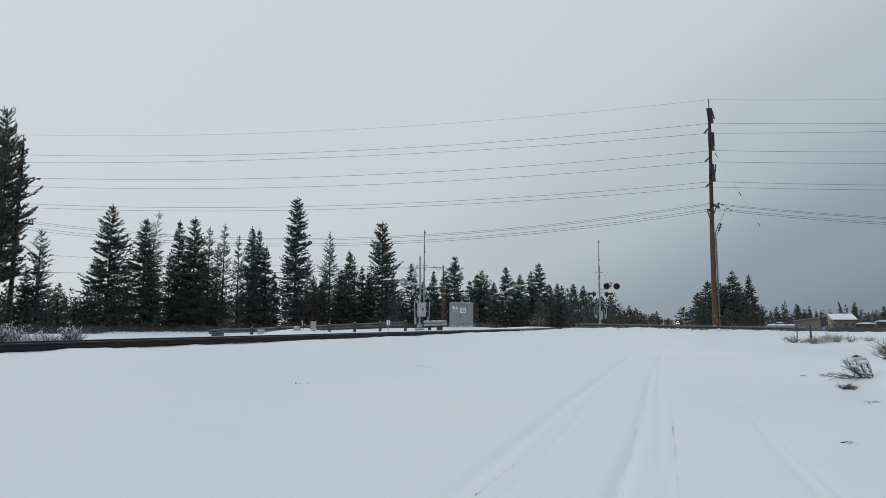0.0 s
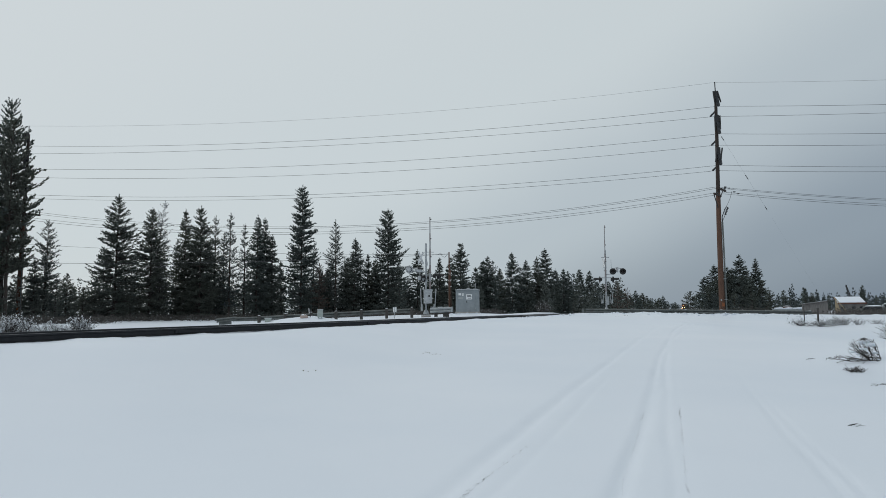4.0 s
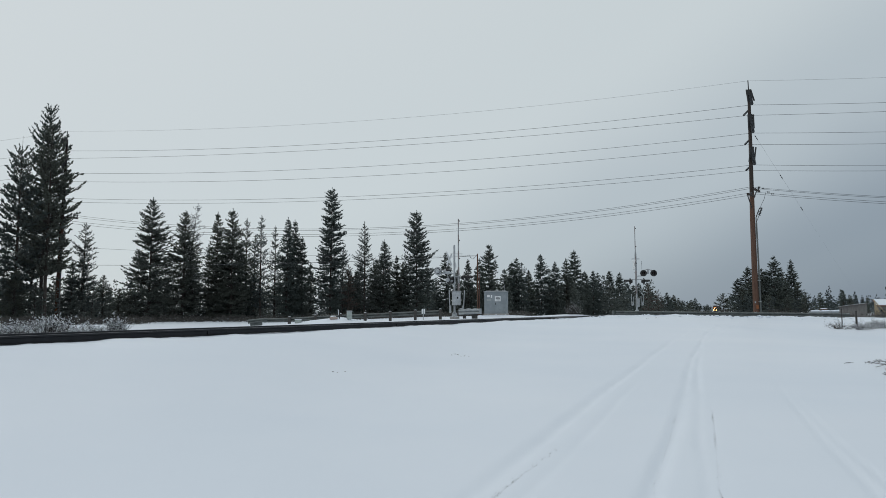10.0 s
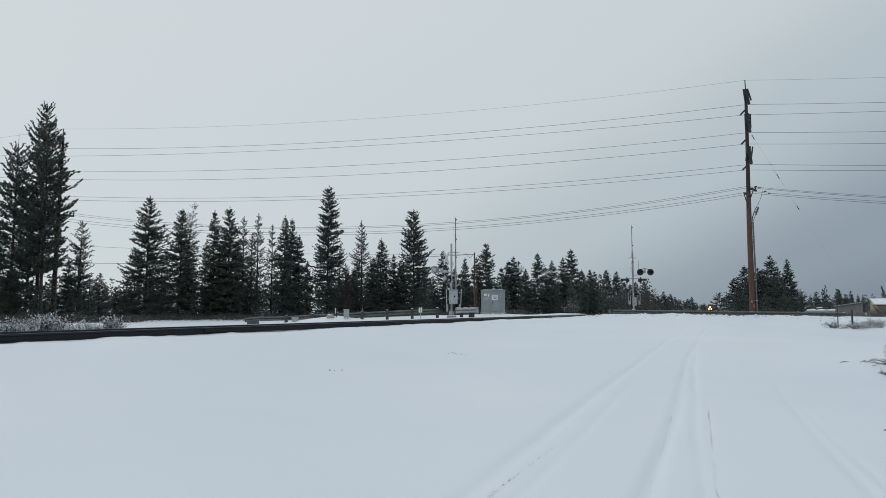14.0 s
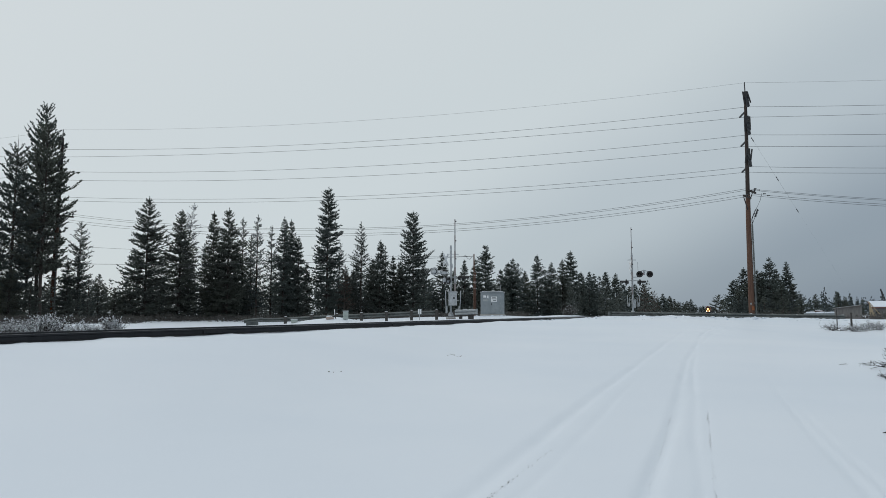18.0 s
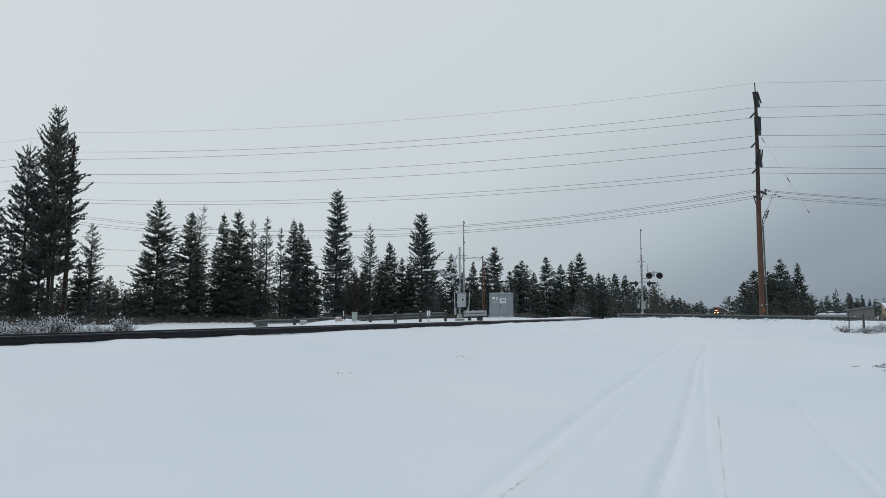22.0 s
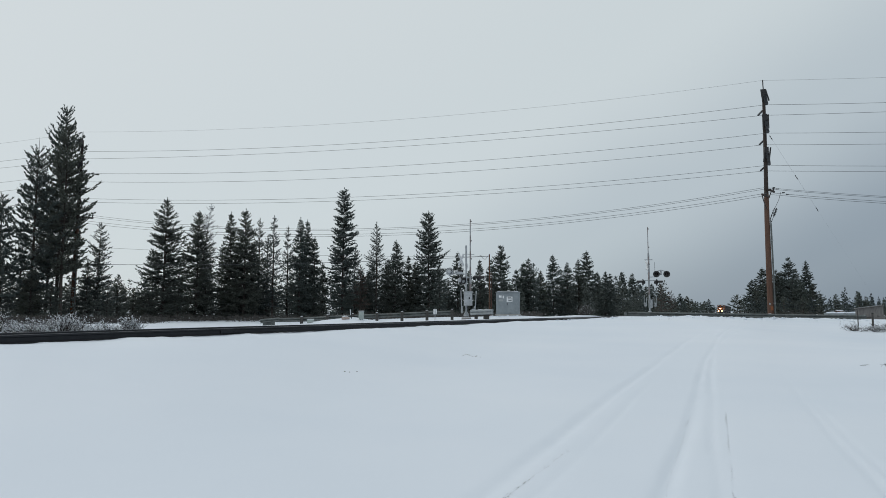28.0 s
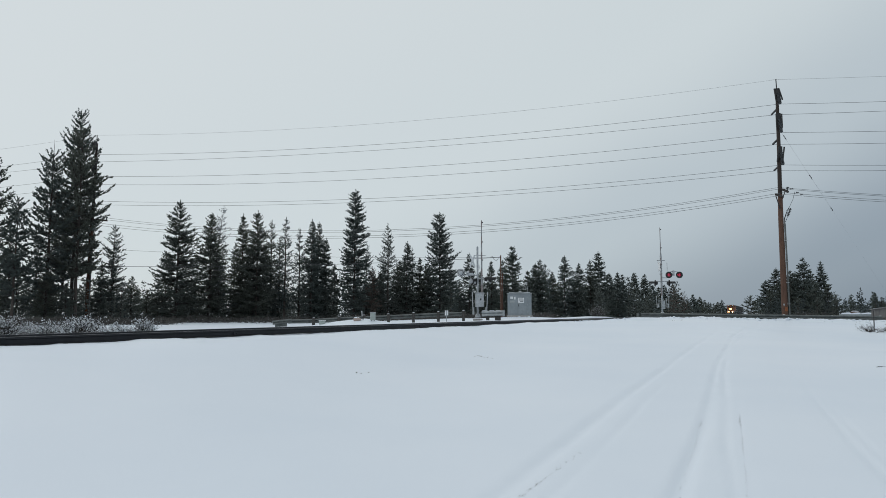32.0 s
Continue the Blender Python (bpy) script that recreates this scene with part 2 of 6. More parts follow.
# ---- mesh helpers ----
class Shape:
    """Collects the corners and faces of one mesh."""

    def __init__(self):
        self.v, self.f = [], []

    def add(self, verts, faces, m=None):
        n = len(self.v)
        self.v += [tuple(m @ Vector(p)) if m else tuple(p) for p in verts]
        self.f += [tuple(n + i for i in face) for face in faces]
        return self

    def box(self, centre, size, m=None, chamfer=0.0):
        bm = bmesh.new()
        bmesh.ops.create_cube(bm, size=1.0, matrix=Matrix.Translation(centre) @ Matrix.Diagonal((*size, 1)))
        if chamfer:
            bmesh.ops.bevel(bm, geom=bm.edges[:], offset=chamfer, segments=2, profile=0.6, affect="EDGES")
        bm.verts.index_update()
        self.add([v.co for v in bm.verts], [[v.index for v in f.verts] for f in bm.faces], m)
        bm.free()
        return self

    def tube(self, points, radii, sides=8, caps=True, m=None):
        """A round bar through the points, with a radius at each."""
        points = [Vector(p) for p in points]
        if not hasattr(radii, "__len__"):
            radii = [radii] * len(points)
        verts, faces = [], []
        for i, p in enumerate(points):
            d = (points[min(i + 1, len(points) - 1)] - points[max(i - 1, 0)]).normalized()
            u = d.cross(Vector((0, 0, 1)) if abs(d.z) < 0.9 else Vector((1, 0, 0))).normalized()
            w = d.cross(u)
            for k in range(sides):
                a = 2 * math.pi * k / sides
                verts.append(p + (math.cos(a) * u + math.sin(a) * w) * float(radii[i]))
        for i in range(len(points) - 1):
            for k in range(sides):
                a, b = i * sides + k, i * sides + (k + 1) % sides
                faces.append((a, b, b + sides, a + sides))
        if caps:
            faces.append(tuple(range(sides))[::-1])
            faces.append(tuple((len(points) - 1) * sides + k for k in range(sides)))
        return self.add(verts, faces, m)

    def prism(self, outline, p0, p1, m=None):
        """An outline of (across, up) pairs drawn out from p0 to p1."""
        p0, p1 = Vector(p0), Vector(p1)
        d = (p1 - p0).normalized()
        u = d.cross(Vector((0, 0, 1))).normalized()
        w = u.cross(d)
        n = len(outline)
        verts = [p + a * u + b * w for p in (p0, p1) for a, b in outline]
        faces = [(i, (i + 1) % n, n + (i + 1) % n, n + i) for i in range(n)]
        faces += [tuple(range(n))[::-1], tuple(range(n, 2 * n))]
        return self.add(verts, faces, m)

    def ball(self, centre, size, seed=0, rough=0.12, m=None):
        bm = bmesh.new()
        bmesh.ops.create_icosphere(bm, subdivisions=2, radius=1.0)
        bm.verts.index_update()
        verts = []
        for v in bm.verts:
            k = 1 + rough * noise.noise(v.co * 1.7 + Vector((seed * 3.1, seed, 0)))
            verts.append(Vector(centre) + Vector([v.co[i] * size[i] * k for i in range(3)]))
        self.add(verts, [[v.index for v in f.verts] for f in bm.faces], m)
        bm.free()
        return self

    def mesh(self, name, smooth=False):
        me = bpy.data.meshes.new(name)
        me.from_pydata(self.v, [], self.f)
        bm = bmesh.new()
        bm.from_mesh(me)
        bmesh.ops.recalc_face_normals(bm, faces=bm.faces[:])
        bm.to_mesh(me)
        bm.free()
        if smooth:
            me.shade_smooth()
        return me


def part(name, shape, mat, parent, label="", smooth=False):
    """Links a Shape as one mesh under a thing or a part."""
    ob = new(name, shape.mesh(name, smooth))
    ob.data.materials.append(mat)
    ob.parent = parent
    return tagged(ob, label)


def thing(name, x, y, z, turn=0.0, label="", category="", group=""):
    ob = new(name)
    ob.empty_display_size = 0.3
    ob.matrix_basis = pose(x, y, z, 0, 0, turn)
    return tagged(ob, label, category, group)


def single(name, shape, mat, m, label, category, group="", smooth=False):
    ob = new(name, shape.mesh(name, smooth))
    ob.data.materials.append(mat)
    ob.matrix_basis = m
    return tagged(ob, label, category, group)


def quads(name, corners, mat, parent=None):
    """One mesh of loose four-cornered sprays; corners has the shape (n, 4, 3)."""
    n = len(corners)
    me = bpy.data.meshes.new(name)
    me.vertices.add(4 * n)
    me.vertices.foreach_set("co", corners.reshape(-1).astype(np.float32))
    me.loops.add(4 * n)
    me.loops.foreach_set("vertex_index", np.arange(4 * n, dtype=np.int32))
    me.polygons.add(n)
    me.polygons.foreach_set("loop_start", np.arange(0, 4 * n, 4, dtype=np.int32))
    me.update(calc_edges=True)
    me.materials.append(mat)
    ob = new(name, me)
    ob.parent = parent
    return ob


# ---- the lie of the land ----
# The railway runs straight; s is the distance from its middle (towards the eye), a the distance along it.
TRACK_TURN, TRACK_OFF = radians(25.4), 14.9
ALONG = np.array([math.sin(TRACK_TURN), math.cos(TRACK_TURN)])
ACROSS = np.array([math.cos(TRACK_TURN), -math.sin(TRACK_TURN)])
RAIL_TOP = 1.11


def at_track(s, a):
    p = ACROSS * (s - TRACK_OFF) + ALONG * a
    return float(p[0]), float(p[1])


def step(a, b, x):
    q = np.clip((x - a) / (b - a), 0, 1)
    return q * q * (3 - 2 * q)


LATTICE = np.random.RandomState(7).rand(256, 256)


def rough(x, y):
    """Smooth value noise from -1 to 1."""
    xi, yi = np.floor(x).astype(int), np.floor(y).astype(int)
    u, v = x - xi, y - yi
    u, v = u * u * (3 - 2 * u), v * v * (3 - 2 * v)
    g = lambda i, j: LATTICE[i % 256, j % 256]
    return 2 * ((g(xi, yi) * (1 - u) + g(xi + 1, yi) * u) * (1 - v) + (g(xi, yi + 1) * (1 - u) + g(xi + 1, yi + 1) * u) * v) - 1


def bump(x, y, cx, cy, r, h):
    return h * np.exp(-((x - cx) ** 2 + (y - cy) ** 2) / (r * r))


RUTS = [
    (((2, 6, 9, 14, 27, 46), (12.84, 12.78, 12.67, 12.58, 12.60, 12.9)), 0.024, 0.105, 44),
    (((2, 6, 9, 12, 20), (13.22, 13.18, 13.12, 13.03, 12.85)), 0.009, 0.06, 18),
    (((2, 6.5, 9.5, 13, 16.5, 19.6, 25.5, 33, 38.7, 45.4), (14.32, 14.19, 14.08, 13.97, 13.82, 13.73, 13.68, 13.63, 13.92, 14.57)), 0.023, 0.075, 70),
    (((14, 20, 26, 33, 41, 47), (14.1, 13.9, 13.75, 14.06, 14.88, 15.7)), 0.012, 0.08, 70),
    (((2, 6.4, 10, 13, 17.7, 24), (14.82, 14.60, 14.39, 14.23, 13.97, 13.75)), 0.012, 0.055, 26),
    (((2, 6.4, 8.5, 10.7, 16), (14.9, 14.72, 14.62, 14.53, 14.3)), 0.006, 0.05, 16),
    (((2, 7, 10, 13, 20), (16.2, 15.93, 15.77, 15.68, 15.5)), 0.011, 0.05, 20),
    (((2, 7.8, 11, 13, 18), (16.3, 16.04, 15.87, 15.81, 15.7)), 0.009, 0.045, 17),
]


def ground(x, y):
    """Height of the snow."""
    x, y = np.asarray(x, float), np.asarray(y, float)
    s = x * ACROSS[0] + y * ACROSS[1] + TRACK_OFF
    a = x * ALONG[0] + y * ALONG[1]
    road = np.interp(x, (-40, -13, -6, 2, 8, 13.9, 16.2, 31, 60), (0.55, 0.6, 0.82, 1.06, 1.09, 1.10, 1.25, 1.02, 0.8))
    rise = np.clip((y - 8) / 41, 0, 1)
    rise = np.where(y > 60, 1 - 0.45 * step(60, 72, y), rise)
    low = 1 + 0.95 * step(13, 23, x)
    near = road * np.where(y > 49, rise, np.clip(rise, 1e-6, 1) ** low)
    over_bed = np.maximum(near - 0.93, 0)
    near = near - over_bed * step(5.0, 2.0, s) * (1 - step(60, 66, y))
    bank = 0.93 * (1 - step(1.4, 11, s))
    k = 0.07
    right = np.logaddexp(near / k, bank / k) * k
    right = np.where(s < 1.4, right + (0.93 + (np.minimum(road, 1.085) - 0.93) * step(60.5, 63.5, y) * (1 - step(64, 67, y)) - right) * step(1.4, 0.9, s), right)
    left = 0.93 - 0.33 * step(1.6, 7, -s)
    lift = step(40, 51, y) * (1 - 0.75 * step(74, 88, y))
    left = left + np.maximum(road - left, 0) * lift
    z = np.where(s > 0, right, np.where(s > -1.4, 0.93 + (np.minimum(road, 1.085) - 0.93) * step(60.5, 63.5, y) * (1 - step(64, 67, y)), left))
    z = z + bump(x, y, -5.4, 46.6, 1.5, 0.42) + bump(x, y, -7.4, 47.0, 1.3, 0.22) + bump(x, y, 7.6, 65.5, 3.2, 0.18)
    z = z + bump(x, y, 13.9, 15.7, 1.7, 0.72) + bump(x, y, 17.0, 18.5, 2.6, 0.5)
    z = z - 0.16 * np.exp(-((y - 51.6) / 1.4) ** 2) * step(3.5, 1.0, x) * step(-16, -13, x)
    # wheel ruts: distance along, place across, then depth, width, where they fade
    for (us, cs), depth, width, end in RUTS:
        fade = 1 - step(end * 0.55, end, a)
        c = np.interp(a, us, cs) + 0.025 * rough(a * 0.45, cs[0] * 7 + 0 * a)
        d = (s - c) / width
        dep = np.interp(a, (16, 30), (1.4, 0.65)) * depth * fade * (0.8 + 0.35 * rough(a * 0.8, cs[0] * 3 + 0 * a)) * (0.9 + 0.25 * rough(a * 4.5, cs[0] * 5 + 0 * a))
        z = z - dep * np.exp(-d * d) + 0.07 * dep * np.exp(-((np.abs(d) - 1.9) ** 2) * 1.6)
    # trampled snow where they turn towards the road
    turn_c = np.interp(a, (28, 33, 38.7, 45.4, 50), (13.7, 13.8, 14.3, 15.0, 15.6))
    z = z + 0.022 * rough(s * 4.0 + 3, a * 2.2) * np.exp(-((s - turn_c) / 0.7) ** 2) * step(28, 36, a) * (1 - step(47, 52, a))
    clear = step(0.95, 1.5, np.abs(s))
    z = z + clear * (0.05 * rough(x * 0.13 + 9, y * 0.13) + 0.018 * rough(x * 0.6, y * 0.6 + 4))
    z = z + 0.045 * rough(a * 0.75, 3 + 0 * a) * np.exp(-((s - 1.15) / 0.45) ** 2) + 0.02 * rough(a * 2.3, 8 + 0 * a) * np.exp(-((s - 1.0) / 0.3) ** 2) + 0.016 * rough(a * 5.5, 12 + 0 * a) * np.exp(-((s - 0.95) / 0.22) ** 2)
    # ploughed ridge at the edge of the road
    ridge = np.exp(-((y - 47.9) / 0.5) ** 2) * step(9, 14, x)
    z = z + ridge * (0.13 + 0.05 * rough(x * 1.1, y * 0.8) + 0.045 * rough(x * 3.1, y * 2.0) + 0.03 * rough(x * 6.0, y * 3.0))
    return z


def ground_at(x, y):
    return float(ground(x, y))


def spread(*stretches):
    """Even steps in each stretch (start, end, step)."""
    out = [np.arange(a, b, st) for a, b, st in stretches]
    return np.concatenate(out)


def build_ground():
    far = np.geomspace(60, 4500, 26)
    s = np.concatenate([-far[::-1], spread((-58, -4, 1.0), (-4, 4, 0.13), (4, 11.5, 0.3), (11.5, 17, 0.045), (17, 40, 0.4), (40, 58, 1.5)), far])
    a = np.concatenate([-np.geomspace(40, 4500, 16)[::-1], spread((-38, 3, 2.0), (3, 26, 0.13), (26, 72, 0.3), (72, 200, 3.0)), np.geomspace(200, 4900, 24)])
    S, A = np.meshgrid(s, a)
    X = ACROSS[0] * (S - TRACK_OFF) + ALONG[0] * A
    Y = ACROSS[1] * (S - TRACK_OFF) + ALONG[1] * A
    co = np.stack([X, Y, ground(X, Y)], -1).reshape(-1, 3)
    ns, na = len(s), len(a)
    i = (np.arange(na - 1)[:, None] * ns + np.arange(ns - 1)[None, :]).reshape(-1)
    loops = np.stack([i, i + 1, i + ns + 1, i + ns], -1).reshape(-1)
    me = bpy.data.meshes.new("ground")
    me.vertices.add(len(co))
    me.vertices.foreach_set("co", co.reshape(-1).astype(np.float32))
    me.loops.add(len(loops))
    me.loops.foreach_set("vertex_index", loops.astype(np.int32))
    me.polygons.add(len(i))
    me.polygons.foreach_set("loop_start", np.arange(0, len(loops), 4, dtype=np.int32))
    me.update(calc_edges=True)
    me.shade_smooth()
    me.materials.append(SNOW)
    tagged(new("ground", me), "snow-covered open ground with wheel ruts beside the railway", "snow ground", kind="structure")


build_ground()


def build_track():
    """Two dark rails on a snowed-in bed, flush with the road at the crossing."""
    track = thing("railway_track", 0, 0, 0, 0, "single railway track, dark rails standing out of the snow", "railway track")
    base = [(-0.075, -0.185), (0.075, -0.185), (0.075, -0.172), (0.012, -0.155), (0.009, -0.06), (0.034, -0.045), (0.036, -0.012), (-0.036, -0.012), (-0.034, -0.045), (-0.009, -0.06), (-0.012, -0.155), (-0.075, -0.172)]
    head = [(-0.034, -0.012), (0.034, -0.012), (0.034, -0.004), (0.024, 0.0), (-0.024, 0.0), (-0.034, -0.004)]
    for s in (0.755, -0.755):
        x0, y0 = at_track(s, -60)
        x1, y1 = at_track(s, 900)
        rail = part("rail", Shape().prism(base, (x0, y0, RAIL_TOP), (x1, y1, RAIL_TOP)), RAIL_STEEL, track)
        part("rail_head", Shape().prism(head, (x0, y0, RAIL_TOP), (x1, y1, RAIL_TOP)), RAIL_HEAD, rail, "rubbed running surface of the rail")
    # joint bars and the ends of sleepers that show through
    for a in np.arange(-8, 60, 11.9):
        x, y = at_track(0.755, a)
        sh = Shape().box((0.03, 0, -0.1), (0.03, 0.9, 0.09), pose(x, y, RAIL_TOP, 0, 0, -25.4), 0.006)
        for k in range(4):
            sh.tube([(0.04, -0.33 + 0.22 * k, -0.1), (0.065, -0.33 + 0.22 * k, -0.1)], 0.014, 6, m=pose(x, y, RAIL_TOP, 0, 0, -25.4))
        part("joint_bar", sh, RAIL_STEEL, track)
    return track


build_track()


def build_crossing():
    """Dark panels bared between and beside the rails where the road crosses."""
    road = thing("road_crossing", 0, 0, 0, 0, "snowy road crossing with bare dark patches at the rails", "crossing")
    for s in (1.15, 0.0, -1.15):
        for a in (56.0, 58.45, 60.9, 63.35):
            x, y = at_track(s, a)
            w = 1.3 if s == 0 else 0.55
            part("crossing_panel", Shape().box((0, 0, 0), (w, 2.42, 0.22), pose(x, y, RAIL_TOP - 0.125, 0, 0, -25.4), 0.008), ASPHALT, road)
    return road


build_crossing()


# ---- conifers ----
def sprays(base, along, length, width, rng):
    """Lance-shaped sprays from base points along given ways, as corners (n, 4, 3)."""
    along = along / np.maximum(np.linalg.norm(along, axis=1, keepdims=True), 1e-6)
    side = np.cross(along, rng.normal(size=along.shape))
    side /= np.maximum(np.linalg.norm(side, axis=1, keepdims=True), 1e-6)
    l, w = length[:, None], width[:, None]
    return np.stack([base, base + along * l * 0.5 + side * w * 0.5, base + along * l, base + along * l * 0.45 - side * w * 0.5], 1)


# crown start, gap between whorls, boughs a whorl, rise of low and high boughs, upturn of the ends, share left out, gap between shoots, shoot length, shoot radius, fullness of the outline, blunt top
STYLES = {
    "fir": (0.05, 0.33, 9, -0.16, 0.45, 0.16, 0.10, 0.135, 0.32, 0.074, 0.70, 0.0),
    "pine": (0.22, 0.52, 7, -0.02, 0.72, 0.44, 0.20, 0.135, 0.44, 0.092, 0.62, 0.08),
    "open": (0.12, 0.38, 6, -0.04, 0.70, 0.22, 0.18, 0.17, 0.30, 0.056, 0.68, 0.0),
    "snag": (0.18, 0.52, 7, -0.02, 0.68, 0.44, 0.20, 0.135, 0.42, 0.088, 0.62, 0.10),
    "bare": (0.25, 0.42, 6, 0.00, 0.60, 0.22, 0.15, 0.26, 0.36, 0.028, 0.70, 0.0),
    "spire": (0.04, 0.34, 9, -0.20, 0.45, 0.12, 0.05, 0.15, 0.32, 0.082, 0.74, 0.0),
    "column": (0.06, 0.35, 9, -0.16, 0.42, 0.24, 0.10, 0.135, 0.34, 0.082, 0.52, 0.05),
    "dead": (0.08, 0.40, 6, 0.00, 0.60, 0.20, 0.25, 0.20, 0.32, 0.050, 0.70, 0.0),
    "distant": (0.03, 1.10, 4, -0.10, 0.70, 0.15, 0.0, 0.30, 0.26, 0.085, 0.85, 0.0),
    "young": (0.03, 0.28, 8, 0.00, 0.60, 0.14, 0.04, 0.15, 0.27, 0.064, 0.80, 0.0),
}
SHOOT_FACES = [(0, 1, 2), (0, 2, 3), (0, 3, 1), (4, 2, 1), (4, 3, 2), (4, 1, 3)]


def shoots(root, mid, tip, radius):
    """Three-sided spindles of needles through root, middle and tip, as corners (n, 5, 3)."""
    d = tip - root
    d /= np.maximum(np.linalg.norm(d, axis=1, keepdims=True), 1e-6)
    u = np.cross(d, np.array([0.31, 0.17, 0.93]))
    u /= np.maximum(np.linalg.norm(u, axis=1, keepdims=True), 1e-6)
    w = np.cross(d, u)
    r = radius[:, None]
    ways = (w, 0.87 * u - 0.5 * w, -0.87 * u - 0.5 * w)
    out = [root] + [mid + k * r for k in ways] + [tip]
    return np.stack(out, 1)


def crown(h, r, style, rng, detail=1.0, size=1.0, needles=6):
    """Limbs as arrays (root, middle, tip), shoots and loose sprays of needles for a tree of height h and crown radius r."""
    c0, gap, per, low, high, turn_up, out, step_len, shoot_len, shoot_rad, full, blunt = STYLES[style]
    z0 = c0 * h
    gap, step_len = gap / detail, step_len * size
    whorls = max(int((h - z0) / gap), 6)
    level = np.repeat((np.arange(whorls) + 0.5 * rng.rand(whorls)) / whorls, per)
    n = len(level)
    t = np.clip(level + rng.normal(0, 0.55 / whorls, n), 0, 0.985)
    az = np.tile(np.arange(per) * 6.2832 / per, whorls) + np.repeat(rng.rand(whorls) * 6.28, per) + rng.normal(0, 0.28, n)
    # ragged outline: every storey and every side of the tree has its own reach
    prof = (1 - t * (1 - 0.6 * blunt)) ** full * np.repeat(0.80 + 0.32 * rng.rand(whorls), per)
    prof = np.minimum(prof * 1.12, 0.94) * np.where(t < 0.3, 0.82 + 0.6 * t, 1)
    ph = rng.rand(6) * 6.28
    lob = 1 + 0.15 * np.sin(az + ph[0] + 6 * t) + 0.10 * np.sin(az * 2 + ph[1] - 11 * t) + 0.07 * np.sin(23 * t + ph[2])
    ln = r * prof * lob * (0.70 + 0.32 * rng.rand(n)) + 0.08
    keep = rng.rand(n) > out + 0.25 * (np.sin(az * 1.5 + 17 * t + ph[3]) > 0.75)
    t, az, ln = t[keep], az[keep], ln[keep]
    n = len(t)
    z = z0 + (h - z0) * t * 0.965
    rise = low + (high - low) * t ** 1.4 + rng.normal(0, 0.17, n)
    hor = np.stack([np.cos(az), np.sin(az), 0 * az], 1)

    def on(i, q):
        p = hor[i] * (ln[i] * q)[:, None]
        p[:, 2] += z[i] + ln[i] * (rise[i] * q + turn_up * (q ** 3 - 0.45 * q))
        return p

    idx = np.arange(n)
    limbs = [np.stack([0 * z, 0 * z, z - 0.06 * ln], 1), on(idx, np.full(n, 0.55)), on(idx, np.full(n, 0.97))]
    # side shoots along each bough, alternately to both sides, bending up at their ends
    k = np.maximum((ln / step_len * 1.25).astype(int), 1) + (2 if size < 2 else 1)
    bi = np.repeat(idx, k)
    first = np.concatenate([[0], np.cumsum(k)[:-1]])
    j = np.arange(len(bi)) - first[bi]
    q = 0.16 + 0.84 * (j + 0.3 + 0.6 * rng.rand(len(bi))) / k[bi]
    q = np.minimum(q, 1.0)
    last = j == k[bi] - 1
    sign = np.where((j + bi) % 2 == 0, -1, 1)
    turn = sign * (0.5 + 0.75 * rng.rand(len(bi))) * (1.25 - 0.35 * q) * np.where(last, 0.15, 1)
    slim = 0.40 + 0.60 * np.clip((1 - t) * 3.0, 0, 1)
    sl = np.minimum(shoot_len, 0.16 + 0.24 * r) * size * (0.45 + 0.80 * rng.rand(len(bi))) * slim[bi]
    lift = 0.45 * rise[bi] + 0.10 + 0.8 * t[bi] ** 5 + 0.28 * rng.normal(size=len(bi))
    way = np.stack([np.cos(az[bi] + turn), np.sin(az[bi] + turn), lift], 1)
    way /= np.linalg.norm(way, axis=1, keepdims=True)
    root = on(bi, q)
    bend = np.zeros((len(bi), 3))
    bend[:, 2] = (0.25 + 1.1 * turn_up) * (0.6 + 0.6 * rng.rand(len(bi)))
    mid = root + way * (sl * 0.66)[:, None] + bend * (sl * 0.26)[:, None]
    tip = root + way * (sl * 0.92)[:, None] + bend * (sl * 0.62)[:, None]
    rad = shoot_rad * size * (0.7 + 0.6 * rng.rand(len(bi))) * (0.55 + 0.45 * slim[bi])
    tufts = shoots(root, mid, tip, rad)
    # loose needles standing off the shoots
    m = needles
    si = np.repeat(np.arange(len(bi)), m)
    u = rng.rand(len(si))[:, None]
    cen = root[si] * (1 - u) ** 2 + 2 * u * (1 - u) * mid[si] + u ** 2 * tip[si]
    axis = tip[si] - root[si]
    axis /= np.maximum(np.linalg.norm(axis, axis=1, keepdims=True), 1e-6)
    off = 0.75 * rng.normal(size=(len(si), 3))
    c = sprays(cen, axis + off, (0.13 + 0.12 * rng.rand(len(si))) * size * (0.5 + 0.5 * slim[bi][si]), (0.035 + 0.045 * rng.rand(len(si))) * size, rng)
    # the leader at the tip
    m = 30 if style != "bare" else 8
    zz = h - 0.14 - 0.06 * h * rng.rand(m)
    top = np.stack([0 * zz, 0 * zz, zz], 1)
    w2 = np.stack([0.5 * rng.normal(size=m), 0.5 * rng.normal(size=m), 1.0 + rng.rand(m)], 1)
    c2 = sprays(top, w2, 0.17 * size * np.ones(m), 0.06 * size * np.ones(m), rng)
    return limbs, tufts, np.concatenate([c, c2])


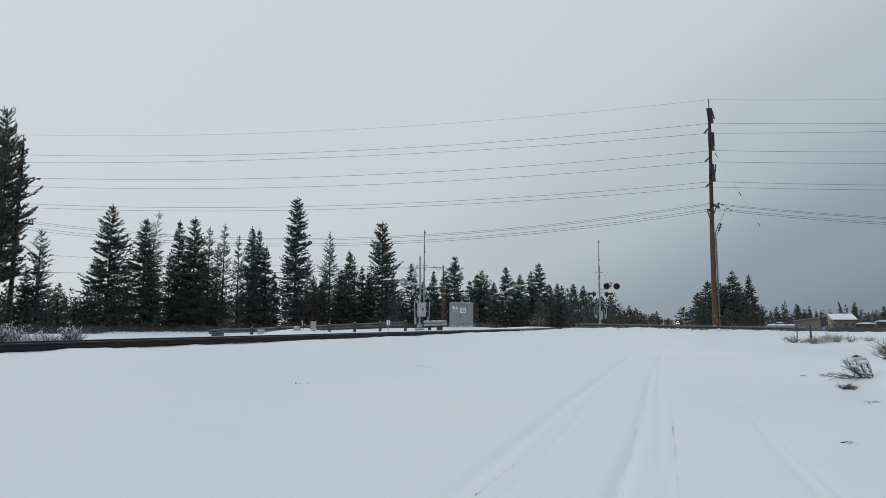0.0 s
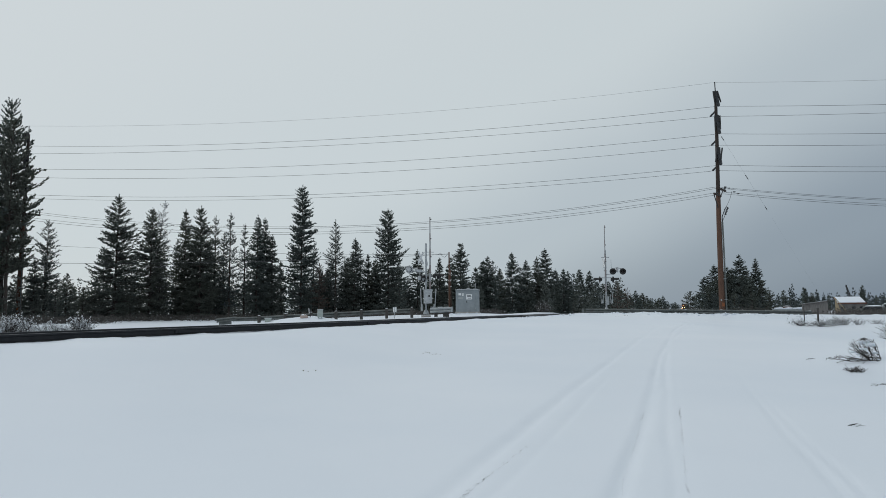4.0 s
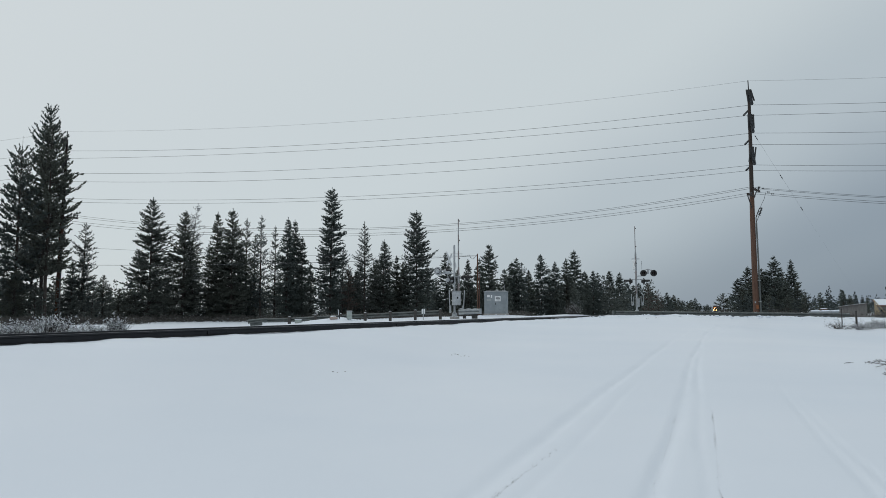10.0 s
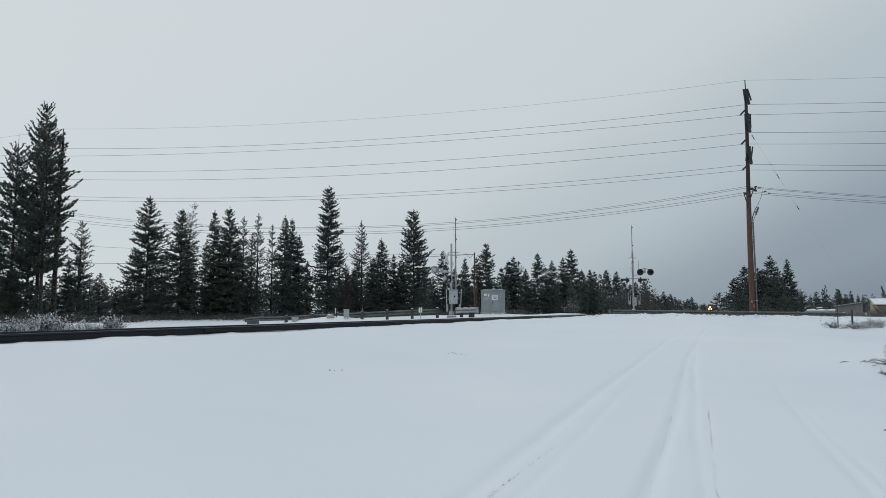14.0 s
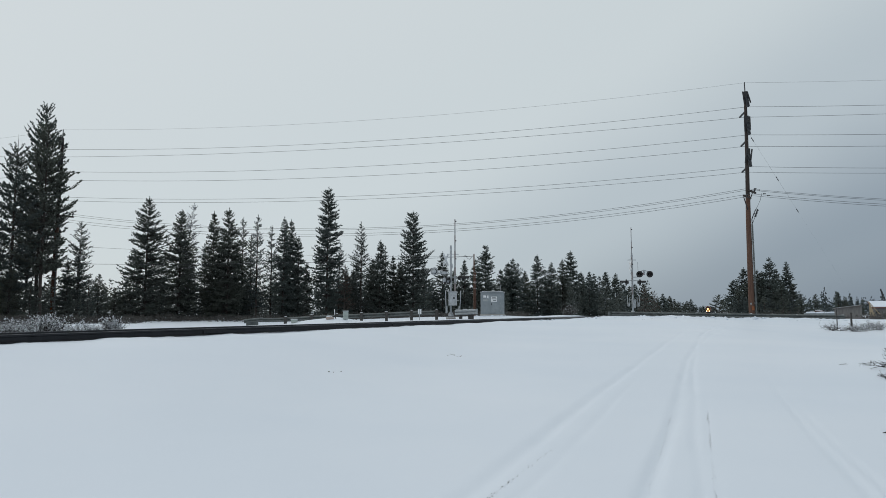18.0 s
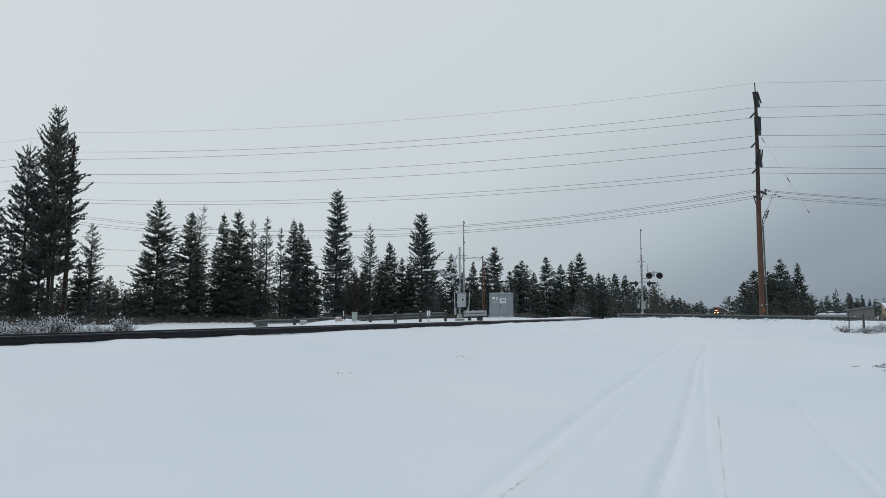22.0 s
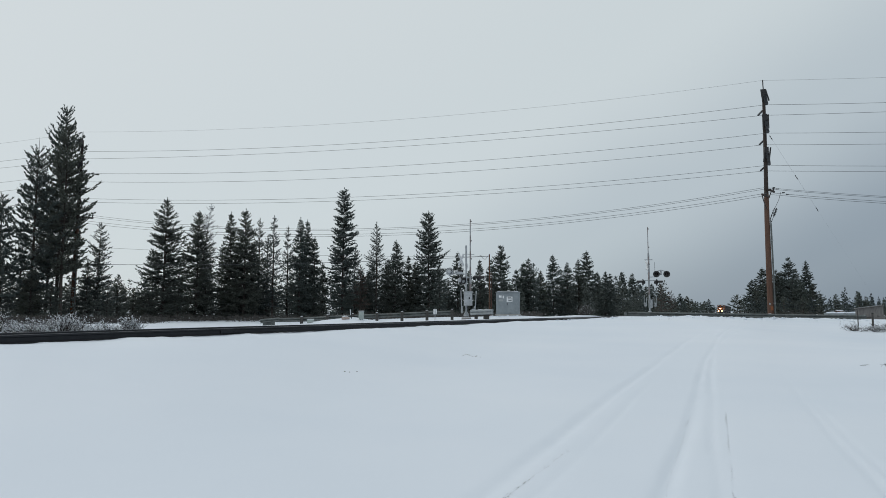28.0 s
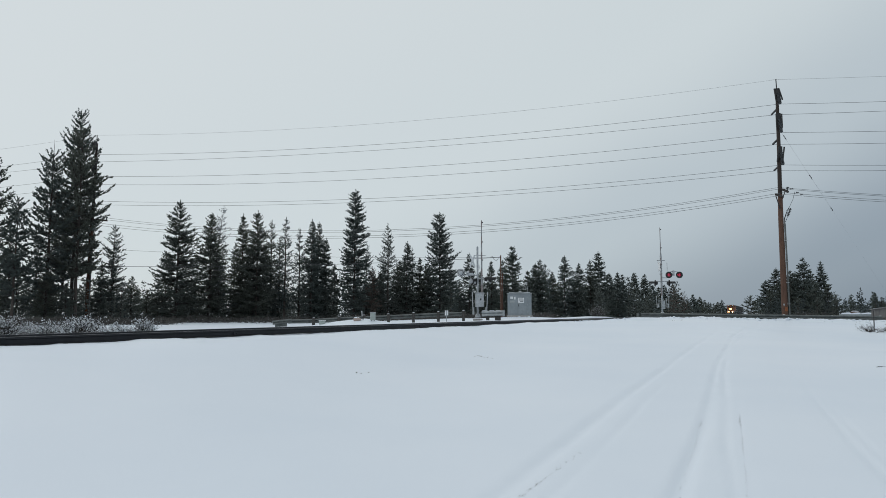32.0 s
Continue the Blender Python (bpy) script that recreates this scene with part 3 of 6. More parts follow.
def foliage(name, tufts, loose, mat, parent=None):
    """One mesh of shoots (n, 5, 3) and loose four-cornered sprays (m, 4, 3)."""
    n, m = len(tufts), len(loose)
    co = np.concatenate([tufts.reshape(-1, 3), loose.reshape(-1, 3)])
    base = 5 * np.arange(n)[:, None]
    flat = np.array([i for f in SHOOT_FACES for i in f])
    size = np.array([len(f) for f in SHOOT_FACES])
    loops = np.concatenate([(base + flat[None, :]).reshape(-1), 5 * n + np.arange(4 * m)])
    sizes = np.concatenate([np.tile(size, n), np.full(m, 4)])
    me = bpy.data.meshes.new(name)
    me.vertices.add(len(co))
    me.vertices.foreach_set("co", co.reshape(-1).astype(np.float32))
    me.loops.add(len(loops))
    me.loops.foreach_set("vertex_index", loops.astype(np.int32))
    me.polygons.add(len(sizes))
    me.polygons.foreach_set("loop_start", np.concatenate([[0], np.cumsum(sizes)[:-1]]).astype(np.int32))
    me.update(calc_edges=True)
    me.shade_smooth()
    me.materials.append(mat)
    ob = new(name, me)
    ob.parent = parent
    return ob


LABELS = {
    "fir": ("dense dark green fir dusted with snow at the wood's edge", FIR),
    "pine": ("tall pine with upswept dark tufts and bare lower trunk", PINE),
    "open": ("slender open-crowned pine with frosted see-through branches", FROSTED),
    "snag": ("tall pine with upswept tufts and a bare dead tip", PINE),
    "bare": ("leaning half-dead pine with sparse pale frosted twigs", PALE),
    "column": ("tall blunt-topped dark pine with a full bushy crown", PINE),
    "young": ("young bushy dark green conifer at the wood's edge", FIR),
    "dead": ("small dying conifer with red-brown needles at the wood's edge", DEAD),
}


def conifer(x, y, top, r, style, seed):
    rng = np.random.RandomState(seed)
    z = ground_at(x, y) - 0.08
    h = top - z
    far = math.hypot(x, y)
    near = far < 100
    detail = 1.0 if near else 0.9 if far < 140 else 0.6
    size = (1.0 if near else 1.15 if far < 140 else 1.9) * (0.75 if h < 6 else 0.88 if h < 10 and near else 1.0)
    label, mat = LABELS[style]
    tree = thing("young_conifer" if style == "young" else "dying_conifer" if style == "dead" else "pine_tree" if style in ("pine", "snag", "open", "bare", "column") else "fir_tree", x, y, z, rng.rand() * 360, label, "tree", "trees at the wood's edge")
    limbs, tufts, leaves = crown(h * (0.93 if style == "snag" else 1.0), r * (1.25 if x < 45 else 1.05), "spire" if style == "fir" and far > 98 else style, rng, detail, size, 3 if near else 2)
    lean = np.array([rng.normal(0, 0.006), rng.normal(0, 0.006)])
    if style == "bare":
        tree.matrix_basis = pose(x - 1.6, y, z, 0, 0, 0)
        lean = np.array([1.6 / h, 0.0])
    leaves[..., :2] += leaves[..., 2:3] * lean
    tufts[..., :2] += tufts[..., 2:3] * lean
    foot = 0.0065 * h + 0.05
    zs = np.array([0, 0.03, 0.2, 0.45, 0.7, 0.9, 1.0]) * h * 0.985
    rad = foot * np.array([1.25, 1.0, 0.86, 0.66, 0.42, 0.17, 0.06])
    wob = rng.normal(0, 0.02, (7, 2)) * (zs[:, None] > 0)
    trunk = Shape().tube([(wob[i, 0] + zs[i] * lean[0], wob[i, 1] + zs[i] * lean[1], zs[i]) for i in range(7)], list(rad), 8)
    a, b, c = limbs
    lr = 0.010 + 0.010 * np.linalg.norm(c - a, axis=1)
    for i in range(0, len(a), 1 if far < 98 else 2):
        pts = [p[i].copy() for p in (a, b, c)]
        for p in pts:
            p[:2] += p[2] * lean
        trunk.tube(pts, [lr[i], lr[i] * 0.7, lr[i] * 0.25], 3, False)
    me = bpy.data.meshes.new("trunk")
    me.from_pydata(trunk.v, [], trunk.f)
    me.materials.append(PALE if style == "bare" else BARK)
    ob = new("trunk", me)
    ob.parent = tree
    foliage("crown", tufts, leaves, mat, tree)
    return tree


# x, y, height of the tip, crown radius, habit
GROVE_WEST = [(-42.3, 62, 17.4, 2.1, "pine"), (-38.3, 60, 12.1, 1.4, "pine"), (-40.0, 66, 8.5, 1.5, "open"), (-37.7, 64, 18.6, 2.4, "snag"), (-39.6, 70, 14.9, 1.8, "open"), (-38.6, 70, 23.3, 2.4, "pine"), (-35.7, 65.5, 20.1, 2.6, "pine"), (-35.4, 72, 11.2, 1.7, "open"), (-35.0, 71, 7.4, 1.3, "open"), (-33.6, 70.5, 5.2, 1.0, "open"), (-43.9, 68, 9.3, 1.6, "young"), (-33.3, 72, 5.6, 1.1, "young"), (-32.5, 74, 4.2, 0.8, "young"), (-32.1, 76, 4.1, 1.0, "young"), (-35.6, 70, 6.6, 1.3, "young"), (-37.1, 63, 5.6, 1.5, "young"), (-35.2, 63, 4.2, 1.0, "young"), (-40.5, 64, 5.0, 1.3, "open"), (-38.3, 64, 4.0, 1.0, "young")]
GROVE_MIDDLE = [(-29.3, 74, 14.2, 2.7, "fir"), (-31.3, 76, 8.3, 1.5, "open"), (-26.4, 76, 13.1, 2.1, "fir"), (-26.0, 78, 8.5, 1.4, "fir"), (-25.3, 77, 14.0, 1.3, "bare"), (-29.9, 80, 8.3, 1.0, "open"), (-25.5, 82, 10.2, 1.3, "open"), (-23.6, 79, 13.4, 1.5, "fir"), (-21.6, 78, 13.7, 2.2, "fir"), (-22.9, 80, 10.0, 1.7, "fir"), (-21.5, 81, 9.4, 1.7, "fir"), (-21.0, 82, 13.1, 1.1, "open"), (-20.5, 84, 11.3, 0.9, "open"), (-18.8, 80, 13.1, 1.1, "open"), (-17.5, 82, 12.1, 0.9, "open"), (-15.7, 80, 12.9, 1.3, "fir"), (-15.3, 82, 12.9, 1.3, "fir"), (-14.3, 82, 10.9, 1.0, "fir"), (-13.6, 84, 7.8, 0.9, "young")]
GROVE_CROSSING = [(-11.1, 84, 17.3, 1.7, "column"), (-10.1, 88, 10.1, 1.4, "open"), (-9.1, 88, 7.0, 1.0, "young"), (-8.3, 90, 7.2, 0.9, "young"), (-7.2, 88, 13.5, 1.4, "open"), (-4.9, 90, 11.3, 1.5, "fir"), (-4.2, 94, 10.9, 0.9, "open"), (-3.2, 94, 9.5, 1.1, "fir"), (-6.3, 94, 8.3, 1.1, "young"), (-9.0, 85, 7.6, 1.2, "dead"), (-8.2, 92, 8.4, 1.6, "fir"), (-5.9, 93, 9.0, 1.7, "fir"), (-2.2, 92, 8.6, 1.5, "fir"), (-0.4, 90, 15.3, 2.1, "column"), (1.1, 96, 9.2, 1.2, "open"), (3.8, 98, 10.5, 1.4, "fir"), (2.4, 98, 6.5, 1.1, "young"), (5.7, 102, 8.0, 1.1, "young"), (7.2, 100, 9.4, 1.0, "fir")]
GROVE_EAST = [(10.5, 102, 11.8, 1.4, "column"), (9.4, 106, 10.0, 1.6, "fir"), (13.6, 108, 8.5, 1.3, "fir"), (15.1, 110, 9.8, 1.6, "fir"), (15.8, 110, 10.5, 2.0, "fir"), (17.0, 112, 9.8, 1.5, "open"), (18.5, 114, 8.7, 1.3, "fir"), (20.8, 115, 11.5, 2.3, "fir"), (22.8, 118, 9.0, 1.3, "open"), (23.5, 116, 10.3, 1.6, "fir"), (26.2, 120, 11.2, 1.8, "fir"), (28.3, 122, 12.9, 2.4, "fir"), (31.1, 126, 9.3, 1.4, "fir"), (33.7, 130, 9.6, 1.6, "fir"), (35.7, 134, 9.4, 1.4, "fir"), (37.9, 138, 9.0, 1.2, "open"), (40.4, 142, 10.1, 1.6, "fir"), (38.3, 112, 6.4, 1.2, "dead"), (40.4, 113, 5.2, 1.0, "dead")]
GROVE_TRACK = [(44.9, 150, 10.3, 1.5, "fir"), (48.3, 156, 8.7, 1.6, "open"), (55.8, 170, 8.7, 1.8, "fir"), (60.0, 176, 9.2, 2.0, "fir"), (74.3, 210, 6.6, 1.7, "fir"), (85.2, 230, 7.9, 2.1, "fir"), (91.3, 240, 7.3, 2.2, "fir"), (110.2, 280, 6.2, 2.0, "fir"), (136.3, 330, 8.1, 1.9, "fir"), (52.8, 165, 8.0, 1.7, "fir"), (57.6, 172, 7.7, 1.6, "open"), (65.8, 190, 7.1, 1.8, "fir"), (77.8, 215, 6.0, 2.0, "fir"), (96.9, 250, 6.5, 2.0, "fir"), (59.3, 130, 5.0, 2.0, "young"), (65.3, 140, 4.8, 1.5, "young"), (56.6, 118, 7.3, 1.9, "fir"), (58.4, 118, 9.6, 2.9, "fir"), (59.9, 116, 9.1, 2.0, "fir"), (61.0, 114, 11.2, 2.8, "fir")]
GROVE_POLE = [(64.5, 118, 9.2, 2.0, "fir"), (63.0, 112, 10.3, 1.9, "fir"), (52.6, 100, 4.1, 1.7, "young"), (54.4, 98, 3.9, 1.6, "young"), (55.9, 96, 4.3, 1.6, "young"), (90.8, 150, 5.7, 1.2, "fir"), (127.6, 200, 7.9, 1.0, "fir"), (123.4, 190, 6.1, 1.4, "fir"), (56.6, 112, 7.7, 2.5, "fir"), (61.6, 118, 8.8, 2.4, "fir"), (59.0, 109, 7.3, 2.2, "fir"), (59.1, 107, 6.5, 2.0, "fir"), (62.8, 110, 6.4, 1.5, "young"), (53.4, 110, 5.9, 1.7, "young")]
GROVE_YARD = [(121.7, 190, 7.4, 0.9, "fir"), (130.6, 200, 6.1, 1.4, "fir"), (124.8, 170, 7.5, 0.8, "fir"), (181.6, 240, 6.3, 1.3, "young"), (148.7, 190, 7.1, 1.4, "fir"), (166.5, 240, 5.6, 0.9, "young"), (156.0, 230, 6.2, 0.7, "young"), (97.3, 120, 7.5, 1.2, "fir")]
GROVE_DISTANT = [(116.3, 290, 5.9, 2.0, "fir"), (126.1, 310, 6.7, 2.2, "fir"), (142.6, 340, 5.5, 2.0, "fir"), (88.4, 235, 5.8, 1.9, "young"), (71.2, 200, 5.0, 1.9, "young"), (181.3, 420, 5.7, 2.5, "fir"), (50.2, 160, 6.9, 1.6, "young")]


def build_groves():
    seed = 100
    for grove in (GROVE_WEST, GROVE_MIDDLE, GROVE_CROSSING, GROVE_EAST, GROVE_TRACK, GROVE_POLE, GROVE_YARD, GROVE_DISTANT):
        for x, y, top, r, style in grove:
            seed += 1
            conifer(x, y, top, r, style, seed)


build_groves()


def build_woods():
    """The wood behind the edge trees, and the far tree line, too many to count."""
    rng = np.random.RandomState(11)
    kinds = ((9, 0.14), (10, 0.13), (8, 0.18), (11, 0.11), (9, 0.16), (7, 0.2))
    stock = [tuple(c / h for c in crown(1.0 * h, h * k, "spire", np.random.RandomState(300 + i), 0.6, 2.4, 1)[1:]) for i, (h, k) in enumerate(kinds)]
    far_stock = [tuple(c / h for c in crown(1.0 * h, h * k * 0.75, "distant", np.random.RandomState(320 + i), 1.0, 3.0, 1)[1:]) for i, (h, k) in enumerate(kinds)]

    def stand(places, name, label, most, mat, stock):
        out, loose = [], []
        for x, y, h in places:
            c, l = stock[rng.randint(len(stock))]
            c = c[rng.choice(len(c), min(most, len(c)), False)] * h
            l = l[rng.choice(len(l), min(most, len(l)), False)] * h
            an = rng.rand() * 6.28
            m = np.array([[math.cos(an), -math.sin(an), 0], [math.sin(an), math.cos(an), 0], [0, 0, 1]])
            foot = np.array([x, y, ground_at(x, y) - 0.1])
            out.append(c @ m.T + foot)
            loose.append(l @ m.T + foot)
        ob = foliage(name, np.concatenate(out), np.concatenate(loose), mat)
        tagged(ob, label, "trees", kind="stuff")

    inner = []
    # undergrowth behind the edge trees: bearing from the eye in degrees, and distance
    for bearing, near, far, low, high, n in ((-38, 70, 84, 2.6, 5.0, 9), (-33, 72, 84, 2.6, 4.6, 9), (-29, 72, 84, 2.5, 4.5, 12), (-37, 78, 110, 2.6, 5.0, 14), (-31, 78, 110, 2.6, 5.0, 14), (-24, 80, 112, 2.6, 5.5, 30), (-17, 84, 118, 3.0, 6.5, 34), (-10, 88, 122, 3.0, 6.0, 34), (-3, 92, 126, 3.5, 7.0, 34), (4, 100, 132, 3.5, 6.5, 34), (10, 112, 150, 4.0, 7.5, 30), (15, 128, 170, 4.0, 7.5, 24)):
        for _ in range(n * 7 // 5):
            b, d = radians(bearing + rng.uniform(-4.2, 4.2)), rng.uniform(near, far)
            inner.append((d * math.sin(b), d * math.cos(b), rng.uniform(low, high)))
    stand(inner, "wood_undergrowth", "dark crowded young conifers and brush filling the wood", 120, UNDERGROWTH, stock)
    line = []
    for _ in range(150):
        b, d = radians(rng.uniform(-42, 15)), rng.uniform(140, 240)
        line.append((d * math.sin(b), d * math.cos(b), rng.uniform(4.5, 8.5)))
    for _ in range(220):
        s, a = -rng.uniform(14, 70), rng.uniform(170, 700)
        x, y = at_track(s, a)
        line.append((x, y, rng.uniform(5, 9)))
    for _ in range(60):
        s, a = rng.uniform(18, 70), rng.uniform(260, 800)
        x, y = at_track(s, a)
        line.append((x, y, rng.uniform(6, 10)))
    for _ in range(330):
        b, d = radians(rng.uniform(28.5, 44)), rng.uniform(280, 460)
        line.append((d * math.sin(b), d * math.cos(b), 4.4 + 3.4 * rng.rand() ** 1.5))
    for _ in range(60):
        b, d = radians(rng.uniform(25.4, 30.0)), rng.uniform(104, 132)
        line.append((d * math.sin(b), d * math.cos(b), rng.uniform(2.2, 3.6)))
    for _ in range(60):
        s, a = -rng.uniform(8, 18), rng.uniform(600, 950)
        x, y = at_track(s, a)
        line.append((x, y, rng.uniform(4.5, 7)))
    stand(line, "far_woods", "distant dark conifer woods along the horizon", 90, WOODS, far_stock)


build_woods()


def twig_bush(name, x, y, r, h, seed, mat, label, snow=0, stems=60, thick=0.008, flat=1.0, category="bush"):
    """A shrub of forking bare stems, some carrying snow."""
    rng = np.random.RandomState(seed)
    bush = thing(name, x, y, ground_at(x, y) - 0.04, 0, label, category, "shrubs in the snow")
    sh = Shape()
    tips = []
    for i in range(stems):
        az, lean_out = rng.rand() * 6.28, rng.rand() ** 0.6
        x0, y0 = 0.35 * r * rng.normal(0, 0.6), 0.35 * r * rng.normal(0, 0.6)
        reach = r * lean_out
        hh = h * (1 - 0.55 * lean_out ** 2) * (0.6 + 0.4 * rng.rand())
        p = []
        for q in (0, 0.3, 0.65, 1.0):
            p.append((x0 + math.cos(az) * reach * q + rng.normal(0, 0.03), y0 + math.sin(az) * reach * q * flat + rng.normal(0, 0.03), hh * (q ** 0.75)))
        sh.tube(p, [thick, thick * 0.8, thick * 0.55, thick * 0.3], 3, False)
        for j in range(3):
            base = Vector(p[1 + j // 2]).lerp(Vector(p[2 + j // 2]), rng.rand())
            tip = base + Vector((math.cos(az) * 0.4 + rng.normal(0, 0.5), math.sin(az) * 0.4 + rng.normal(0, 0.5), 0.35 + rng.rand() * 0.5)).normalized() * (0.22 + 0.25 * rng.rand()) * h
            sh.tube([base, base.lerp(tip, 0.5) + Vector(rng.normal(0, 0.015, 3)), tip], [thick * 0.5, thick * 0.4, thick * 0.25], 3, False)
            tips += [base, tip]
        tips.append(Vector(p[3]))
    me = bpy.data.meshes.new("branchwork")
    me.from_pydata(sh.v, [], sh.f)
    me.materials.append(mat)
    ob = tagged(new("branchwork", me), kind="stuff")
    ob.parent = bush
    if snow:
        tp = np.array([tuple(t) for t in tips])
        i = rng.randint(len(tp), size=snow)
        base = tp[i] + 0.05 * r * rng.normal(size=(snow, 3))
        base[:, 2] = np.abs(base[:, 2])
        c = sprays(base, rng.normal(size=(snow, 3)) + np.array([0, 0, 0.3]), 0.04 + 0.055 * rng.rand(snow), 0.026 + 0.026 * rng.rand(snow), rng)
        tagged(quads("snow_load", c, RIME, bush), "snow clinging to the twigs", kind="stuff")
    return bush


# ---- shrubs ----
def fan_bush(x, y, stems, seed):
    """A wind-bent sagebrush whose stems fan out to one side from a single foot, half under snow."""
    rng = np.random.RandomState(seed)
    bush = thing("sagebrush", x, y, ground_at(x, y) - 0.05, 143, "wind-bent leafless sagebrush fanning out over the snow", "bush", "shrubs in the snow")
    sh = Shape()
    for i in range(stems):
        lean = rng.rand()
        rise, side = radians(-6 + 88 * lean ** 1.3), rng.normal(0, 0.42)
        l = (0.78 - 0.36 * lean) * (0.7 + 0.3 * rng.rand())
        way = Vector((math.cos(rise) * math.cos(side), math.cos(rise) * math.sin(side), math.sin(rise)))
        foot = Vector((0.42 * rng.rand() ** 1.6 - 0.1, rng.normal(0, 0.16), 0.02 + 0.04 * rng.rand()))
        pts = [foot + way * l * q + Vector((rng.normal(0, 0.018), rng.normal(0, 0.02), rng.normal(0, 0.018) + 0.3 * l * q * (q - 0.55))) for q in (0, 0.3, 0.6, 1.0)]
        sh.tube(pts, [0.0085, 0.007, 0.005, 0.0024], 4, False)
        # forks along the outer half, each with its own twigs
        for q in (0.38, 0.52, 0.66, 0.8):
            base = pts[1].lerp(pts[2], (q - 0.3) / 0.3) if q < 0.6 else pts[2].lerp(pts[3], (q - 0.6) / 0.4)
            turned = (way + Vector(rng.normal(0, 0.34, 3)) + Vector((0, 0, 0.12))).normalized()
            tip = base + turned * l * (0.2 + 0.2 * rng.rand())
            sh.tube([base, base.lerp(tip, 0.5) + Vector((0, 0, -0.012)), tip], [0.005, 0.004, 0.002], 3, False)
            for f in (0.45, 0.8):
                knot = base.lerp(tip, f)
                end = knot + (turned + Vector(rng.normal(0, 0.5, 3))).normalized() * (0.04 + 0.06 * rng.rand())
                sh.tube([knot, end], [0.0035, 0.002], 3, False)
    me = bpy.data.meshes.new("branchwork")
    me.from_pydata(sh.v, [], sh.f)
    me.materials.append(TWIGS)
    ob = tagged(new("branchwork", me), kind="stuff")
    ob.parent = bush
    for k, (u, v, w, a, b, c) in enumerate(((0.26, -0.05, 0.46, 0.15, 0.12, 0.055), (0.12, 0.04, 0.40, 0.12, 0.1, 0.05), (0.5, 0.1, 0.22, 0.08, 0.07, 0.025), (0.36, -0.12, 0.16, 0.10, 0.09, 0.03), (0.3, 0.05, 0.30, 0.13, 0.1, 0.03), (0.05, -0.1, 0.2, 0.1, 0.08, 0.03))):
        part("snow_lump", Shape().ball((u, v, w), (a, b, c), seed + 9 * k, 0.6), SNOW, bush, "lump of snow caught in the twigs", True)
    cap = Shape()
    for i in range(24):
        az, run = rng.rand() * 6.28, 0.1 + 0.13 * rng.rand()
        top = Vector((0.26 + rng.normal(0, 0.03), -0.05 + rng.normal(0, 0.03), 0.535 + rng.normal(0, 0.015)))
        out = Vector((math.cos(az), math.sin(az), 0))
        cap.tube([top, top + out * run * 0.5 + Vector((0, 0, -0.02)), top + out * run + Vector((0, 0, -0.06 - 0.06 * rng.rand()))], [0.006, 0.005, 0.003], 3, False)
    part("twig_tip", cap, TWIGS, bush, "dark twig tips spreading over the snow cap")
    return bush


